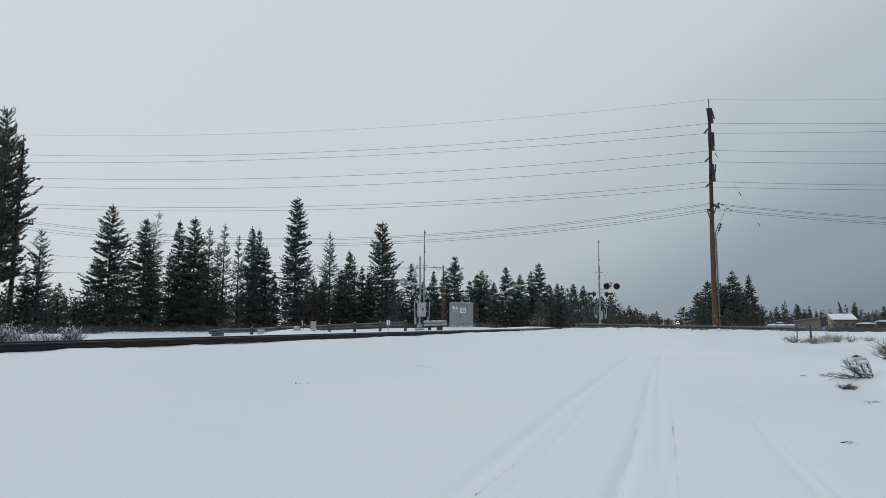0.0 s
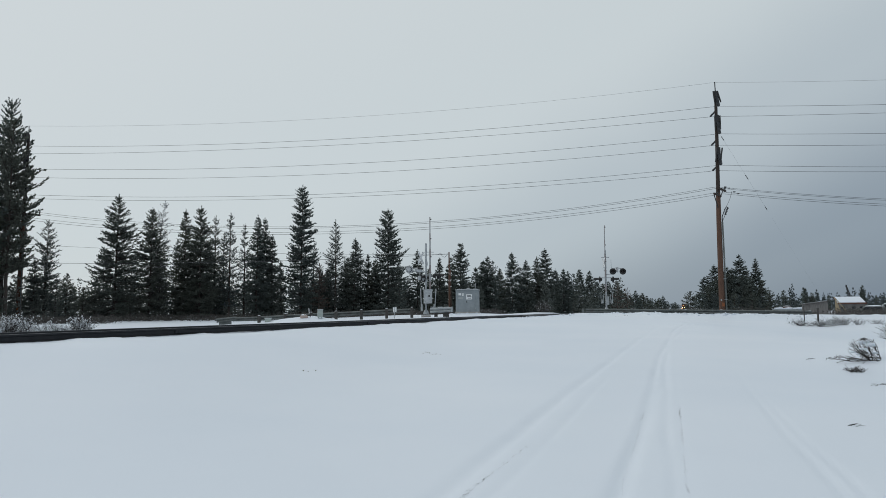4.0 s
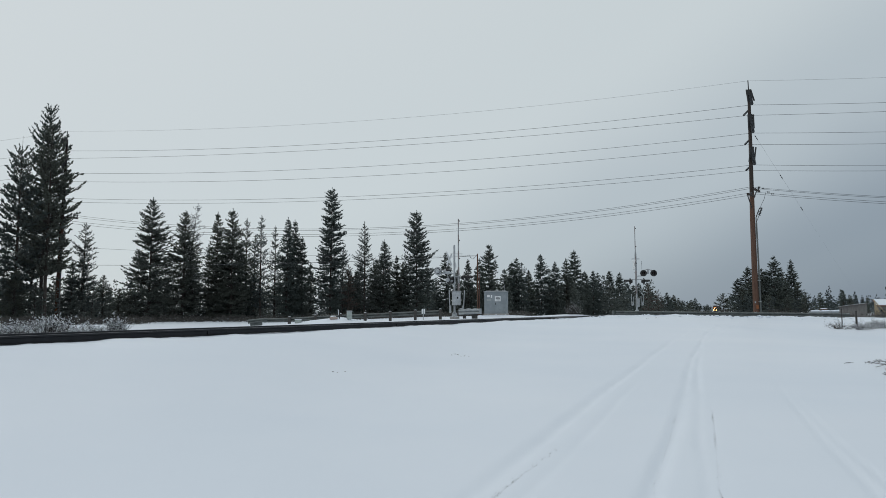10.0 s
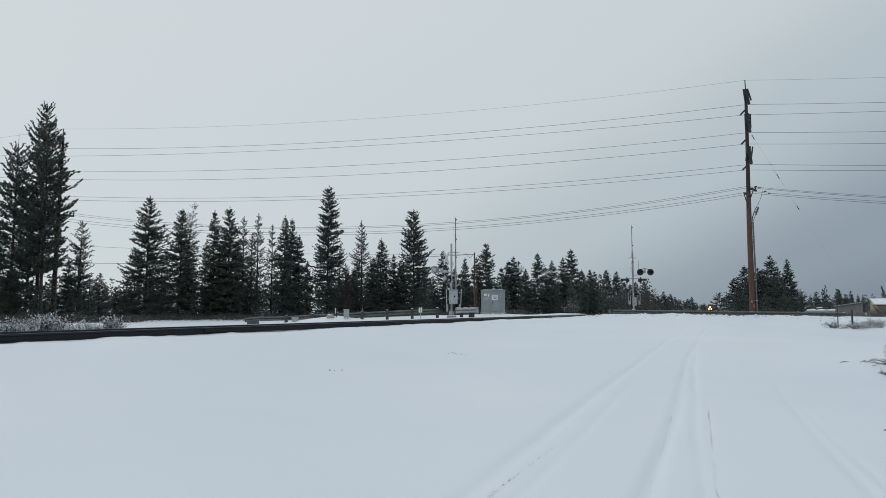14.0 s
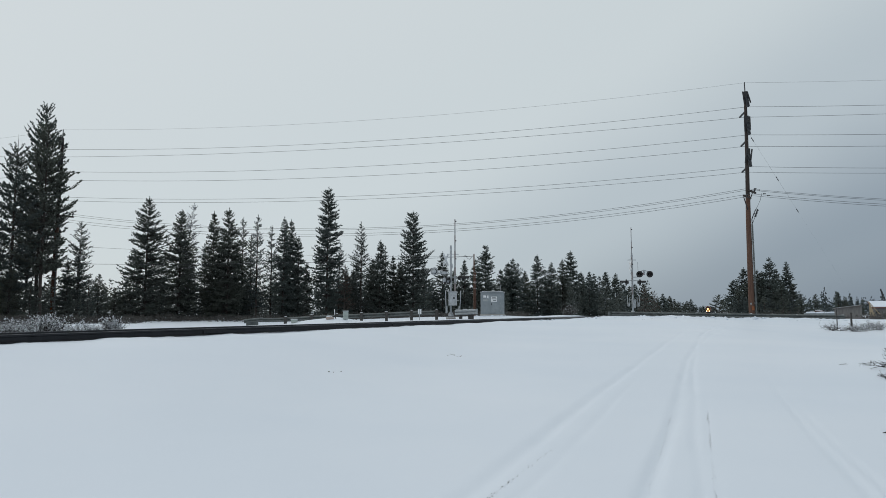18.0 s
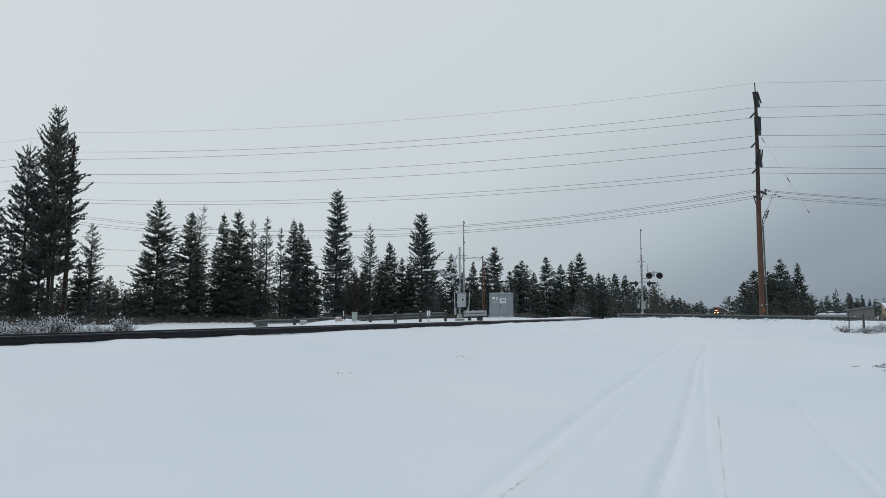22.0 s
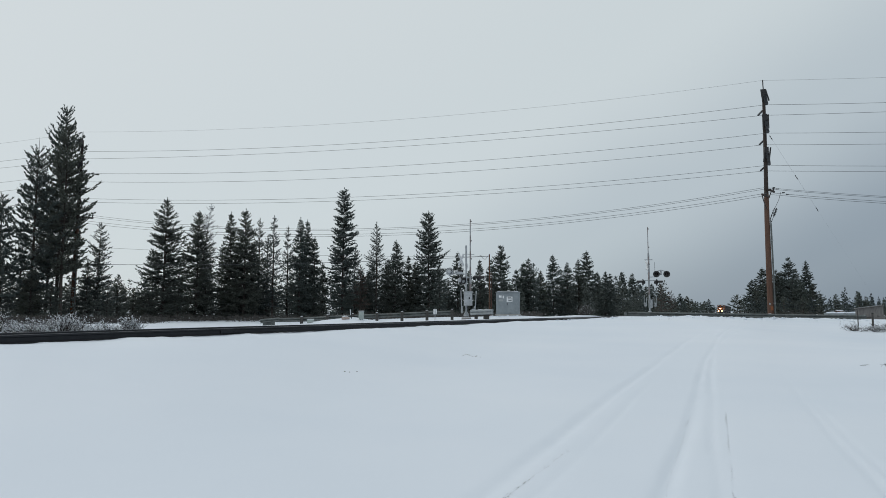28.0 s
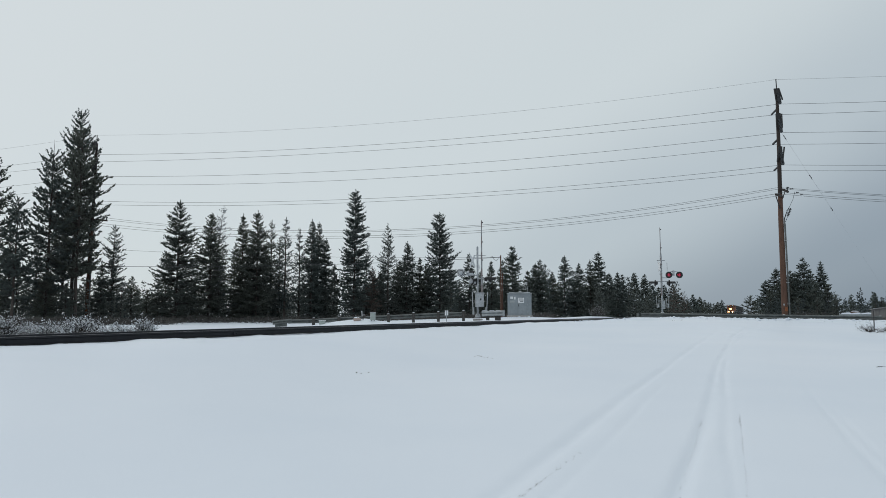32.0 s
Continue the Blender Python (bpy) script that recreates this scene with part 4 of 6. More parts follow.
def build_shrubs():
    seed = 500
    # sagebrush loaded with snow beyond the track
    for x, y, r, h in ((-20.6, 26.5, 1.1, 0.6), (-19.2, 27.2, 0.9, 0.85), (-17.5, 27.0, 0.9, 1.0), (-16.0, 27.3, 0.9, 0.7), (-14.7, 27.4, 0.85, 0.95), (-13.2, 27.6, 0.6, 0.6), (-21.9, 27.8, 1.2, 0.9), (-18.4, 28.8, 1.2, 0.7), (-15.3, 29.2, 1.0, 0.75), (-12.7, 28.8, 0.4, 0.85), (-23.5, 29.0, 1.3, 0.95)):
        seed += 1
        twig_bush("snowy_sagebrush", x, y, r, h, seed, TWIGS, "grey sagebrush loaded with fresh snow beside the track", 1000, 100, 0.011)
    # bare sagebrush on the open snow
    for x, y, r, h, n in ((23.2, 36.6, 0.9, 0.5, 48), (23.9, 35.9, 0.7, 0.35, 36), (25.4, 37.4, 0.8, 0.6, 44), (26.4, 37.8, 0.6, 0.6, 40), (27.6, 38.2, 0.45, 0.5, 22), (24.5, 37.0, 0.6, 0.3, 36), (30.2, 40.2, 0.7, 0.35, 22), (10.5, 14.72, 0.28, 0.17, 40), (15.9, 19.8, 0.6, 0.75, 60), (16.6, 21.0, 0.6, 0.8, 50)):
        seed += 1
        bush = twig_bush("sagebrush", x, y, r, h, seed, TWIGS, "dark leafless sagebrush poking out of the snow", 110 if y > 30 else 0, n, 0.009)
        if y < 30 and h > 0.3:
            for k, (u, v, w) in enumerate(((0.1, 0.05, 0.78), (0.45, -0.1, 0.45))):
                part("snow_lump", Shape().ball((u * r, v, w * h), (0.18 * r, 0.16 * r, 0.07 * h), seed + 9 * k, 0.5), SNOW, bush, "lump of snow caught in the twigs")
    for x, y, r, h in ((20.5, 90.0, 1.0, 1.9),):
        seed += 1
        twig_bush("frosted_shrub", x, y, r, h, seed, BRUSH, "rounded pale frosted shrub before the wood", 700, 150, 0.02)
    fan_bush(11.80, 15.70, 30, 540)
    # brown thicket at the foot of the trees and around the yard
    rng = np.random.RandomState(77)
    out = []
    for _ in range(520):
        b = radians(rng.uniform(-37, 9))
        d = rng.uniform(61, 70) if b < radians(-22) else rng.uniform(72, 86)
        out.append((d * math.sin(b), d * math.cos(b), rng.uniform(0.3, 0.9)))
    for _ in range(300):
        out.append((rng.uniform(50, 84), rng.uniform(70, 96), rng.uniform(0.5, 1.3)))
    for _ in range(150):
        out.append((rng.uniform(40, 66), rng.uniform(84, 110), rng.uniform(0.6, 1.8)))
    for _ in range(90):
        out.append((rng.uniform(58, 78), rng.uniform(80, 88), rng.uniform(0.7, 1.7)))
    for _ in range(70):
        out.append((rng.uniform(36, 66), rng.uniform(54, 66), rng.uniform(0.15, 0.4)))
    parts = []
    for x, y, h in out:
        n = 46
        base = np.array([x, y, ground_at(x, y)]) + np.stack([rng.normal(0, 0.5, n), rng.normal(0, 0.5, n), h * rng.rand(n) ** 1.3 * 0.8], 1)
        parts.append(sprays(base, rng.normal(size=(n, 3)) * np.array([0.9, 0.9, 0.6]) + np.array([0, 0, 0.45]), 0.22 + 0.22 * rng.rand(n), 0.03 + 0.05 * rng.rand(n), rng))
    tagged(quads("dry_thicket", np.concatenate(parts), BRUSH), "low brown leafless brush at the foot of the trees", "brush", kind="stuff")


build_shrubs()


# ---- power line ----
POLE_A, POLE_B = Vector((26.0, 51.0, 0)), Vector((-35.4, 67.5, 0))
SPAN = POLE_A - POLE_B
LINE_WAY = SPAN.normalized()
LINE_SIDE = Vector((LINE_WAY.y, -LINE_WAY.x, 0))
POLE_FOOT = 0.7
LINE_TURN = math.degrees(math.atan2(LINE_WAY.y, LINE_WAY.x))
# where each wire is held: across the line (towards the eye +), height, radius, sag
WIRES = [(0.0, 19.75, 0.007, 1.05), (0.55, 17.62, 0.013, 1.0), (-0.62, 17.12, 0.013, 0.72), (0.55, 15.38, 0.013, 1.0), (-0.62, 14.75, 0.013, 0.98), (0.55, 12.86, 0.013, 1.1), (-0.62, 12.66, 0.013, 1.0), (1.1, 10.48, 0.0125, 2.3), (0.45, 10.74, 0.0125, 2.3), (-0.45, 11.2, 0.0125, 2.3), (-1.1, 11.42, 0.0125, 2.3)]


def shed_rod(p0, p1, core, shed, n):
    """An insulator: a rod with round sheds along it."""
    p0, p1 = Vector(p0), Vector(p1)
    pts, rad = [], []
    for i in range(n):
        for q, r in ((0.0, core), (0.18, shed), (0.42, shed * 0.9), (0.5, core)):
            pts.append(p0.lerp(p1, (i + q) / n))
            rad.append(r)
    pts.append(p1)
    rad.append(core)
    return Shape().tube(pts, rad, 10)


def build_pole(p, label):
    pole = thing("utility_pole", p.x, p.y, POLE_FOOT, LINE_TURN, label, "utility pole", "power line poles")
    up = lambda z: z - POLE_FOOT
    lower = Shape().tube([(-0.18, 0, 0), (-0.17, 0, 4), (-0.15, 0, 8), (-0.12, 0, up(10.7))], [0.228, 0.212, 0.188, 0.17], 16)
    part("lower_shaft", lower, POLE_WOOD, pole, "reddish-brown treated wooden shaft")
    upper = Shape().tube([(-0.12, 0, up(10.7)), (-0.05, 0, 14), (0.0, 0, up(18.9))], [0.160, 0.138, 0.110], 16)
    part("upper_shaft", upper, DARK_WOOD, pole, "dark upper length of the shaft")
    part("top_rod", Shape().tube([(0.0, 0, up(18.6)), (-0.03, 0, up(19.78))], 0.04, 8), BLACK, pole)
    for i, (side, z) in enumerate(((0.55, 17.62), (0.55, 15.38), (0.55, 12.86))):
        tall = (1.3, 1.55, 1.45)[i]
        zc = up(z + tall * 0.55)
        br = Shape().box((0, 0, 0), (0.30, 0.10, tall * 0.6), pose(0.0, -0.19, zc + 0.2 * tall), 0.02)
        part("bracket", Shape().box((0, 0, 0), (0.10, 0.12, tall * 0.72), pose(0.21, -0.22, zc + 0.15, 0, (-14, 0, 8)[i], 0), 0.02), BLACK, pole)
        part("bracket", Shape().box((0, 0, 0), (0.10, 0.12, tall * 0.8), pose(-0.17, -0.22, zc + 0.12, 0, (-6, 0, 8)[i], 0), 0.02), BLACK, pole)
        mount = part("bracket", br, BLACK, pole, "dark steel insulator bracket")
        part("insulator", shed_rod((0.02, -0.26, up(z + tall * 0.7)), (0.07, -side, up(z)), 0.07, 0.135, 10), RUBBER, mount, "dark ribbed post insulator")
    for side, z in ((-0.62, 17.12), (-0.62, 14.75), (-0.62, 12.66)):
        part("side_insulator", shed_rod((-0.10, 0.12, up(z + 0.24)), (-0.36, -side, up(z)), 0.05, 0.085, 5), RUBBER, pole, "small slanting ribbed insulator")
    for near, z in ((1, 10.5), (-1, 11.05)):
        arm = part("crossarm", Shape().box((0.12, -0.6 * near, up(z)), (0.12, 1.6, 0.14), pose(-0.1, 0, 0, 0, 0, -30), 0.01), DARK_WOOD, pole, "dark wooden half crossarm")
        part("brace", Shape().tube([(-0.1 - 0.5 * near, -0.87 * near, up(z - 0.06)), (-0.12 - 0.08 * near, -0.14 * near, up(z - 0.95))], 0.04, 6), BLACK, arm)
        for side, zw, _, _ in WIRES[7:]:
            if side * near > 0:
                part("pin_insulator", shed_rod((-0.577 * side, -side, up(z)), (-0.577 * side, -side, up(zw)), 0.045, 0.085, 2), RUBBER, arm)
                part("dead_end", shed_rod((0.8 + 0.2 * side, -side, up(zw - 0.03)), (1.0 + 0.2 * side, -side, up(zw - 0.04)), 0.03, 0.06, 2), RUBBER, arm)
    # riser pipe and cut-outs down one side
    part("riser_pipe", Shape().tube([(0.12, -0.12, 0), (0.11, -0.12, 5), (0.09, -0.12, 7.7)], 0.06, 10), BEAM, pole, "grey cable riser pipe")
    cable = Shape()
    cable.tube([(0.09, -0.12, 7.6), (0.08, -0.12, 8.1), (0.22, -0.14, 8.5), (0.42, -0.16, 8.9)], 0.035, 6)
    cable.tube([(0.42, -0.16, 8.9), (0.25, -0.16, 8.7), (0.32, -0.16, 8.3), (0.12, -0.14, 7.8)], 0.02, 5)
    cable.tube([(0.42, -0.16, 8.9), (0.7, -0.2, 9.5), (0.85, -0.3, 10.1)], 0.014, 5)
    part("riser_cable", cable, BLACK, pole)
    part("cutout", shed_rod((0.30, -0.2, 8.25), (0.52, -0.2, 8.85), 0.045, 0.10, 5), RUBBER, pole)
    for z in (1.6, 3.2, 4.8, 6.4):
        part("pipe_strap", Shape().box((0.08, -0.12, z), (0.22, 0.19, 0.04), None, 0.008), GALVANISED, pole)
    part("tag_plate", Shape().box((-0.26, -0.235, 1.55), (0.10, 0.02, 0.13), None, 0.006), GALVANISED, pole, "small pale tag plate")
    part("tag_plate", Shape().box((-0.12, -0.235, 1.2), (0.18, 0.02, 0.3), None, 0.006), ORANGE, pole, "small orange warning plate")
    return pole


def build_power_line():
    a = build_pole(POLE_A, "tall brown wooden power pole with stacked dark insulators")
    for k in (-1, 1, -2):
        p = POLE_A + SPAN * k
        copy_thing(a, pose(p.x, p.y, POLE_FOOT, 0, 0, LINE_TURN))
    for side, z, r, sag in WIRES:
        pts = []
        for k in (1, 0, -1):
            p0, p1 = POLE_A + SPAN * k, POLE_A + SPAN * (k - 1)
            for i in range(24):
                q = i / 24
                p = p0.lerp(p1, q) + LINE_SIDE * side
                pts.append((p.x, p.y, z - 4 * sag * q * (1 - q)))
        p = POLE_A - SPAN * 2 + LINE_SIDE * side
        pts.append((p.x, p.y, z))
        single("overhead_wire", Shape().tube(pts, r, 5), WIRE, Matrix(), "thin dark overhead wire sagging between poles", "wire", "overhead wires")
    # guy wire with its strain insulator
    guy = thing("guy_wire", 26.15, 50.8, 15.4, 0, "thin guy wire with a strain insulator running to the ground", "wire")
    foot = Vector((34.6, 50.6, 0.95)) - Vector((26.15, 50.8, 15.4))
    part("strand", Shape().tube([(0, 0, 0), foot * 0.41], 0.004, 5), WIRE, guy)
    part("strand", Shape().tube([foot * 0.41, foot], 0.0012, 5), WIRE, guy)
    part("strain_insulator", shed_rod(foot * 0.40, foot * 0.42, 0.02, 0.04, 2), BLACK, guy)
    part("strain_insulator", shed_rod(foot * 0.225, foot * 0.25, 0.02, 0.04, 2), BLACK, guy)
    part("strain_insulator", shed_rod(foot * 0.01, foot * 0.035, 0.02, 0.04, 2), BLACK, guy)


build_power_line()


def build_service_pole():
    z0 = ground_at(5.85, 68.0) - 0.1
    pole = thing("service_pole", 5.85, 68.0, z0, 0, "thin brown wooden service pole beside the signal cabinet", "utility pole")
    part("shaft", Shape().tube([(0, 0, 0), (0, 0, 7.45 - z0)], [0.085, 0.062], 10), POLE_WOOD, pole)
    part("conduit", Shape().tube([(0.17, -0.05, 0), (0.15, -0.05, 5.6 - z0)], 0.035, 8), RUST, pole)
    part("drip_loop", Shape().tube([(-0.1, 0, 7.3 - z0), (-0.45, 0, 6.9 - z0), (-0.7, 0, 7.05 - z0), (-0.85, 0, 7.35 - z0), (-1.1, 0, 7.2 - z0)], 0.02, 5), BLACK, pole)
    for z1, r in ((6.3, 0.02), (8.1, 0.011)):
        pts = []
        a, b = Vector((5.85, 68.0, 7.25)), Vector((POLE_B.x, POLE_B.y, z1))
        for i in range(25):
            q = i / 24
            p = a.lerp(b, q)
            pts.append((p.x, p.y, p.z - 4 * 0.35 * q * (1 - q)))
        single("service_wire", Shape().tube(pts, r, 5), WIRE, Matrix(), "dark service wire strung low between two poles", "wire", "overhead wires")


build_service_pole()


# ---- crossing signals ----
LAMPS = []


def ring(inner, outer, y0, y1, n, m):
    """A flat ring standing in the x-z plane."""
    v, f = [], []
    for i in range(n):
        c, d = math.cos(2 * math.pi * i / n), math.sin(2 * math.pi * i / n)
        v += [(outer * c, y0, outer * d), (outer * c, y1, outer * d), (inner * c, y1, inner * d), (inner * c, y0, inner * d)]
    for i in range(n):
        j = (i + 1) % n
        f += [(4 * i + k, 4 * i + (k + 1) % 4, 4 * j + (k + 1) % 4, 4 * j + k) for k in range(4)]
    return Shape().add(v, f, m)


def flasher(sig, x, y, z, turn, drum=False, back=True, visor=0.36, dark=False):
    """One round signal head: background, housing, hood and lens. It faces -y before the turn."""
    m = pose(x, y, z, 0, 0, turn)
    if drum:
        head = part("flasher", ring(0.15, 0.305, 0.012, -0.012, 28, m), BLACK, sig, "black round signal background")
        body = ring(0.2, 0.21, 0.013, 0.42, 20, m).tube([(0, 0.42, 0), (0, 0.44, 0), (0, 0.48, 0)], [0.21, 0.2, 0.1], 20, True, m)
    else:
        head = part("flasher", Shape().tube([(0, 0.012, 0), (0, -0.012, 0)], 0.305, 28, True, m), BLACK, sig, "black round signal background")
        body = Shape().tube([(0, 0.02, 0), (0, 0.10, 0), (0, 0.2, 0), (0, 0.22, 0)], [0.17, 0.165, 0.13, 0.06], 18, True, m)
        part("lens", Shape().tube([(0, -0.014, 0), (0, -0.03, 0), (0, -0.036, 0)], [0.165, 0.155, 0.10], 24, True, m), LENS, head, "dark red round lens")
    part("housing", body, BLACK if drum or dark else SILVER, head, "black lamp housing" if drum or dark else "silver lamp housing")
    if back:
        part("back_plate", ring(0.215, 0.285, 0.013, 0.02, 28, m), SILVER, head, "silver back of the background")
    n, reach = 15, -0.14 if drum else -visor
    outer = [(0.175 * math.cos(math.pi * (i / (n - 1) * 1.1 - 0.05)), 0.175 * math.sin(math.pi * (i / (n - 1) * 1.1 - 0.05))) for i in range(n)]
    verts = [(u, yy, w) for yy in (-0.014, reach) for u, w in outer] + [(u * 0.95, yy, w * 0.95) for yy in (-0.014, reach) for u, w in outer]
    f = []
    for i in range(n - 1):
        f += [(i, i + 1, n + i + 1, n + i), (2 * n + i, 3 * n + i, 3 * n + i + 1, 2 * n + i + 1), (n + i, n + i + 1, 3 * n + i + 1, 3 * n + i), (i, 2 * n + i, 2 * n + i + 1, i + 1)]
    part("hood", Shape().add(verts, f, m), BLACK, head)
    return head


def lamp_drum(sig, x, y, z, turn):
    """An upright drum added behind the round opening: its dark, dim or lit third turned to the front stands for the
    flash.
    """
    drum = new("signal_lamp")
    drum.parent = sig
    drum.matrix_basis = pose(x, y, z, 0, 0, turn)
    for name, mat, mid, half in (("lit_glass", RED_LAMP, 0, 55), ("dim_glass", HALF_LAMP, 120, 55), ("dark_glass", LENS, 240, 65)):
        v, n = [], 11
        for i in range(n):
            a = radians(mid - half + 2 * half * i / (n - 1) - 90)
            for r in (0.185, 0.175):
                v += [(r * math.cos(a), r * math.sin(a), -0.17), (r * math.cos(a), r * math.sin(a), 0.17)]
        f = []
        for i in range(n - 1):
            b = 4 * i
            f += [(b, b + 4, b + 5, b + 1), (b + 2, b + 3, b + 7, b + 6)]
        part(name, Shape().add(v, f), mat, drum)
    return drum


def mast_base(sig, h, arm_h, with_box=True):
    part("foundation", Shape().box((0, 0, -0.08), (0.7, 0.7, 0.5), None, 0.03), CONCRETE, sig)
    part("flange", Shape().tube([(0, 0, 0.25), (0, 0, 0.42), (0, 0, 0.55)], [0.22, 0.19, 0.11], 14), SILVER, sig)
    part("mast", Shape().tube([(0, 0, 0.3), (0, 0, h)], 0.075, 14), SILVER, sig, "silver painted steel mast")
    part("mast_cap", Shape().tube([(0, 0, h), (0, 0, h + 0.05), (0, 0, h + 0.09)], [0.075, 0.07, 0.03], 12), SILVER, sig)


def crossbuck(sig, x, y, z, turn):
    for i, a in enumerate((45, -45)):
        blade = part("crossbuck_blade", Shape().box((0, 0.02 * i, 0), (1.22, 0.016, 0.23), pose(x, y, z, 0, 0, turn) @ pose(0, 0, 0, 0, a, 0), 0.004), WHITE, sig, "white crossbuck board")


def gate_arm(sig, x, y, z0, z1, base=0.05):
    """A raised gate arm in red and white lengths, coloured as dim as when backlit, with its three small lamps."""
    n = 9
    for i in range(n):
        a, b = z0 + (z1 - z0) * i / n, z0 + (z1 - z0) * (i + 1) / n
        w = base * (1 - 0.55 * i / n)
        part("gate_arm_length", Shape().box((x, y, (a + b) / 2), (w, 0.09 * (1 - 0.5 * i / n), (b - a) - 0.004), None, 0.004), PALE_BAND if i % 2 else RED, sig)
    for q in (0.45, 0.7, 0.97):
        part("arm_lamp", Shape().tube([(x + 0.03, y, z0 + (z1 - z0) * q), (x + 0.11, y, z0 + (z1 - z0) * q)], 0.045, 8), BLACK, sig)


def build_signal_west():
    x, y = 2.62, 51.0
    z = ground_at(x, y)
    sig = thing("crossing_signal", x, y, z, 0, "silver railway crossing signal with raised gate and flashers", "crossing signal", "crossing signals")
    mast_base(sig, 5.55, 7.6)
    # gate machine with counterweights
    part("gate_machine", Shape().box((0.12, -0.35, 1.55), (0.62, 0.5, 1.0), None, 0.03), SILVER, sig, "silver gate mechanism box")
    part("machine_lid", Shape().box((0.12, -0.35, 2.09), (0.68, 0.56, 0.07), None, 0.015), GALVANISED, sig)
    part("machine_latch", Shape().box((0.2, -0.61, 1.6), (0.10, 0.03, 0.14), None, 0.008), BLACK, sig)
    for dx in (-0.34, 0.62):
        arm = Shape().box((dx, -0.3, 1.35), (0.06, 0.16, 1.7), pose(0, 0, 0, 0, 3 if dx > 0 else -2, 0), 0.015)
        part("counterweight_arm", arm, SILVER, sig)
        part("counterweight", Shape().box((dx, -0.3, 0.75), (0.13, 0.5, 0.55), None, 0.03), GALVANISED, sig)
    gate_arm(sig, 0.30, -0.28, 2.1, 7.6, 0.14)
    crossbuck(sig, -0.38, -0.15, 4.5, 62)
    part("track_sign", Shape().box((-0.05, -0.12, 4.05), (0.5, 0.015, 0.34), pose(0, 0, 0, 0, 0, 78), 0.004), WHITE, sig)
    # upper pair of lamps, seen from behind and aside
    part("bracket_arm", Shape().tube([(-1.35, -0.05, 3.45), (0, 0, 3.45)], 0.04, 8), SILVER, sig)
    part("bracket_arm", Shape().tube([(-1.2, -0.08, 3.8), (-0.75, -0.05, 3.62), (-0.2, 0, 3.48)], 0.03, 8), SILVER, sig)
    part("junction_box", Shape().box((-0.5, -0.05, 3.52), (0.36, 0.16, 0.2), None, 0.03), SILVER, sig)
    flasher(sig, -1.25, -0.1, 3.62, 158)
    flasher(sig, -0.62, 0.3, 3.62, 100, False, False)
    # lower heads on short arms
    part("bracket_arm", Shape().tube([(-0.55, 0, 3.2), (1.05, 0, 3.2)], 0.035, 8), SILVER, sig)
    flasher(sig, -0.42, -0.05, 2.98, 112, False, False)
    flasher(sig, -0.15, 0.1, 2.96, 112, False, False)
    flasher(sig, 0.72, -0.02, 3.14, 82, False, False, 0.36, True)
    flasher(sig, 1.02, -0.05, 3.12, 82, False, False, 0.36, True)
    part("step_arm", Shape().tube([(-0.28, 0, 4.95), (0.62, 0, 4.95)], 0.025, 6), SILVER, sig)
    return sig


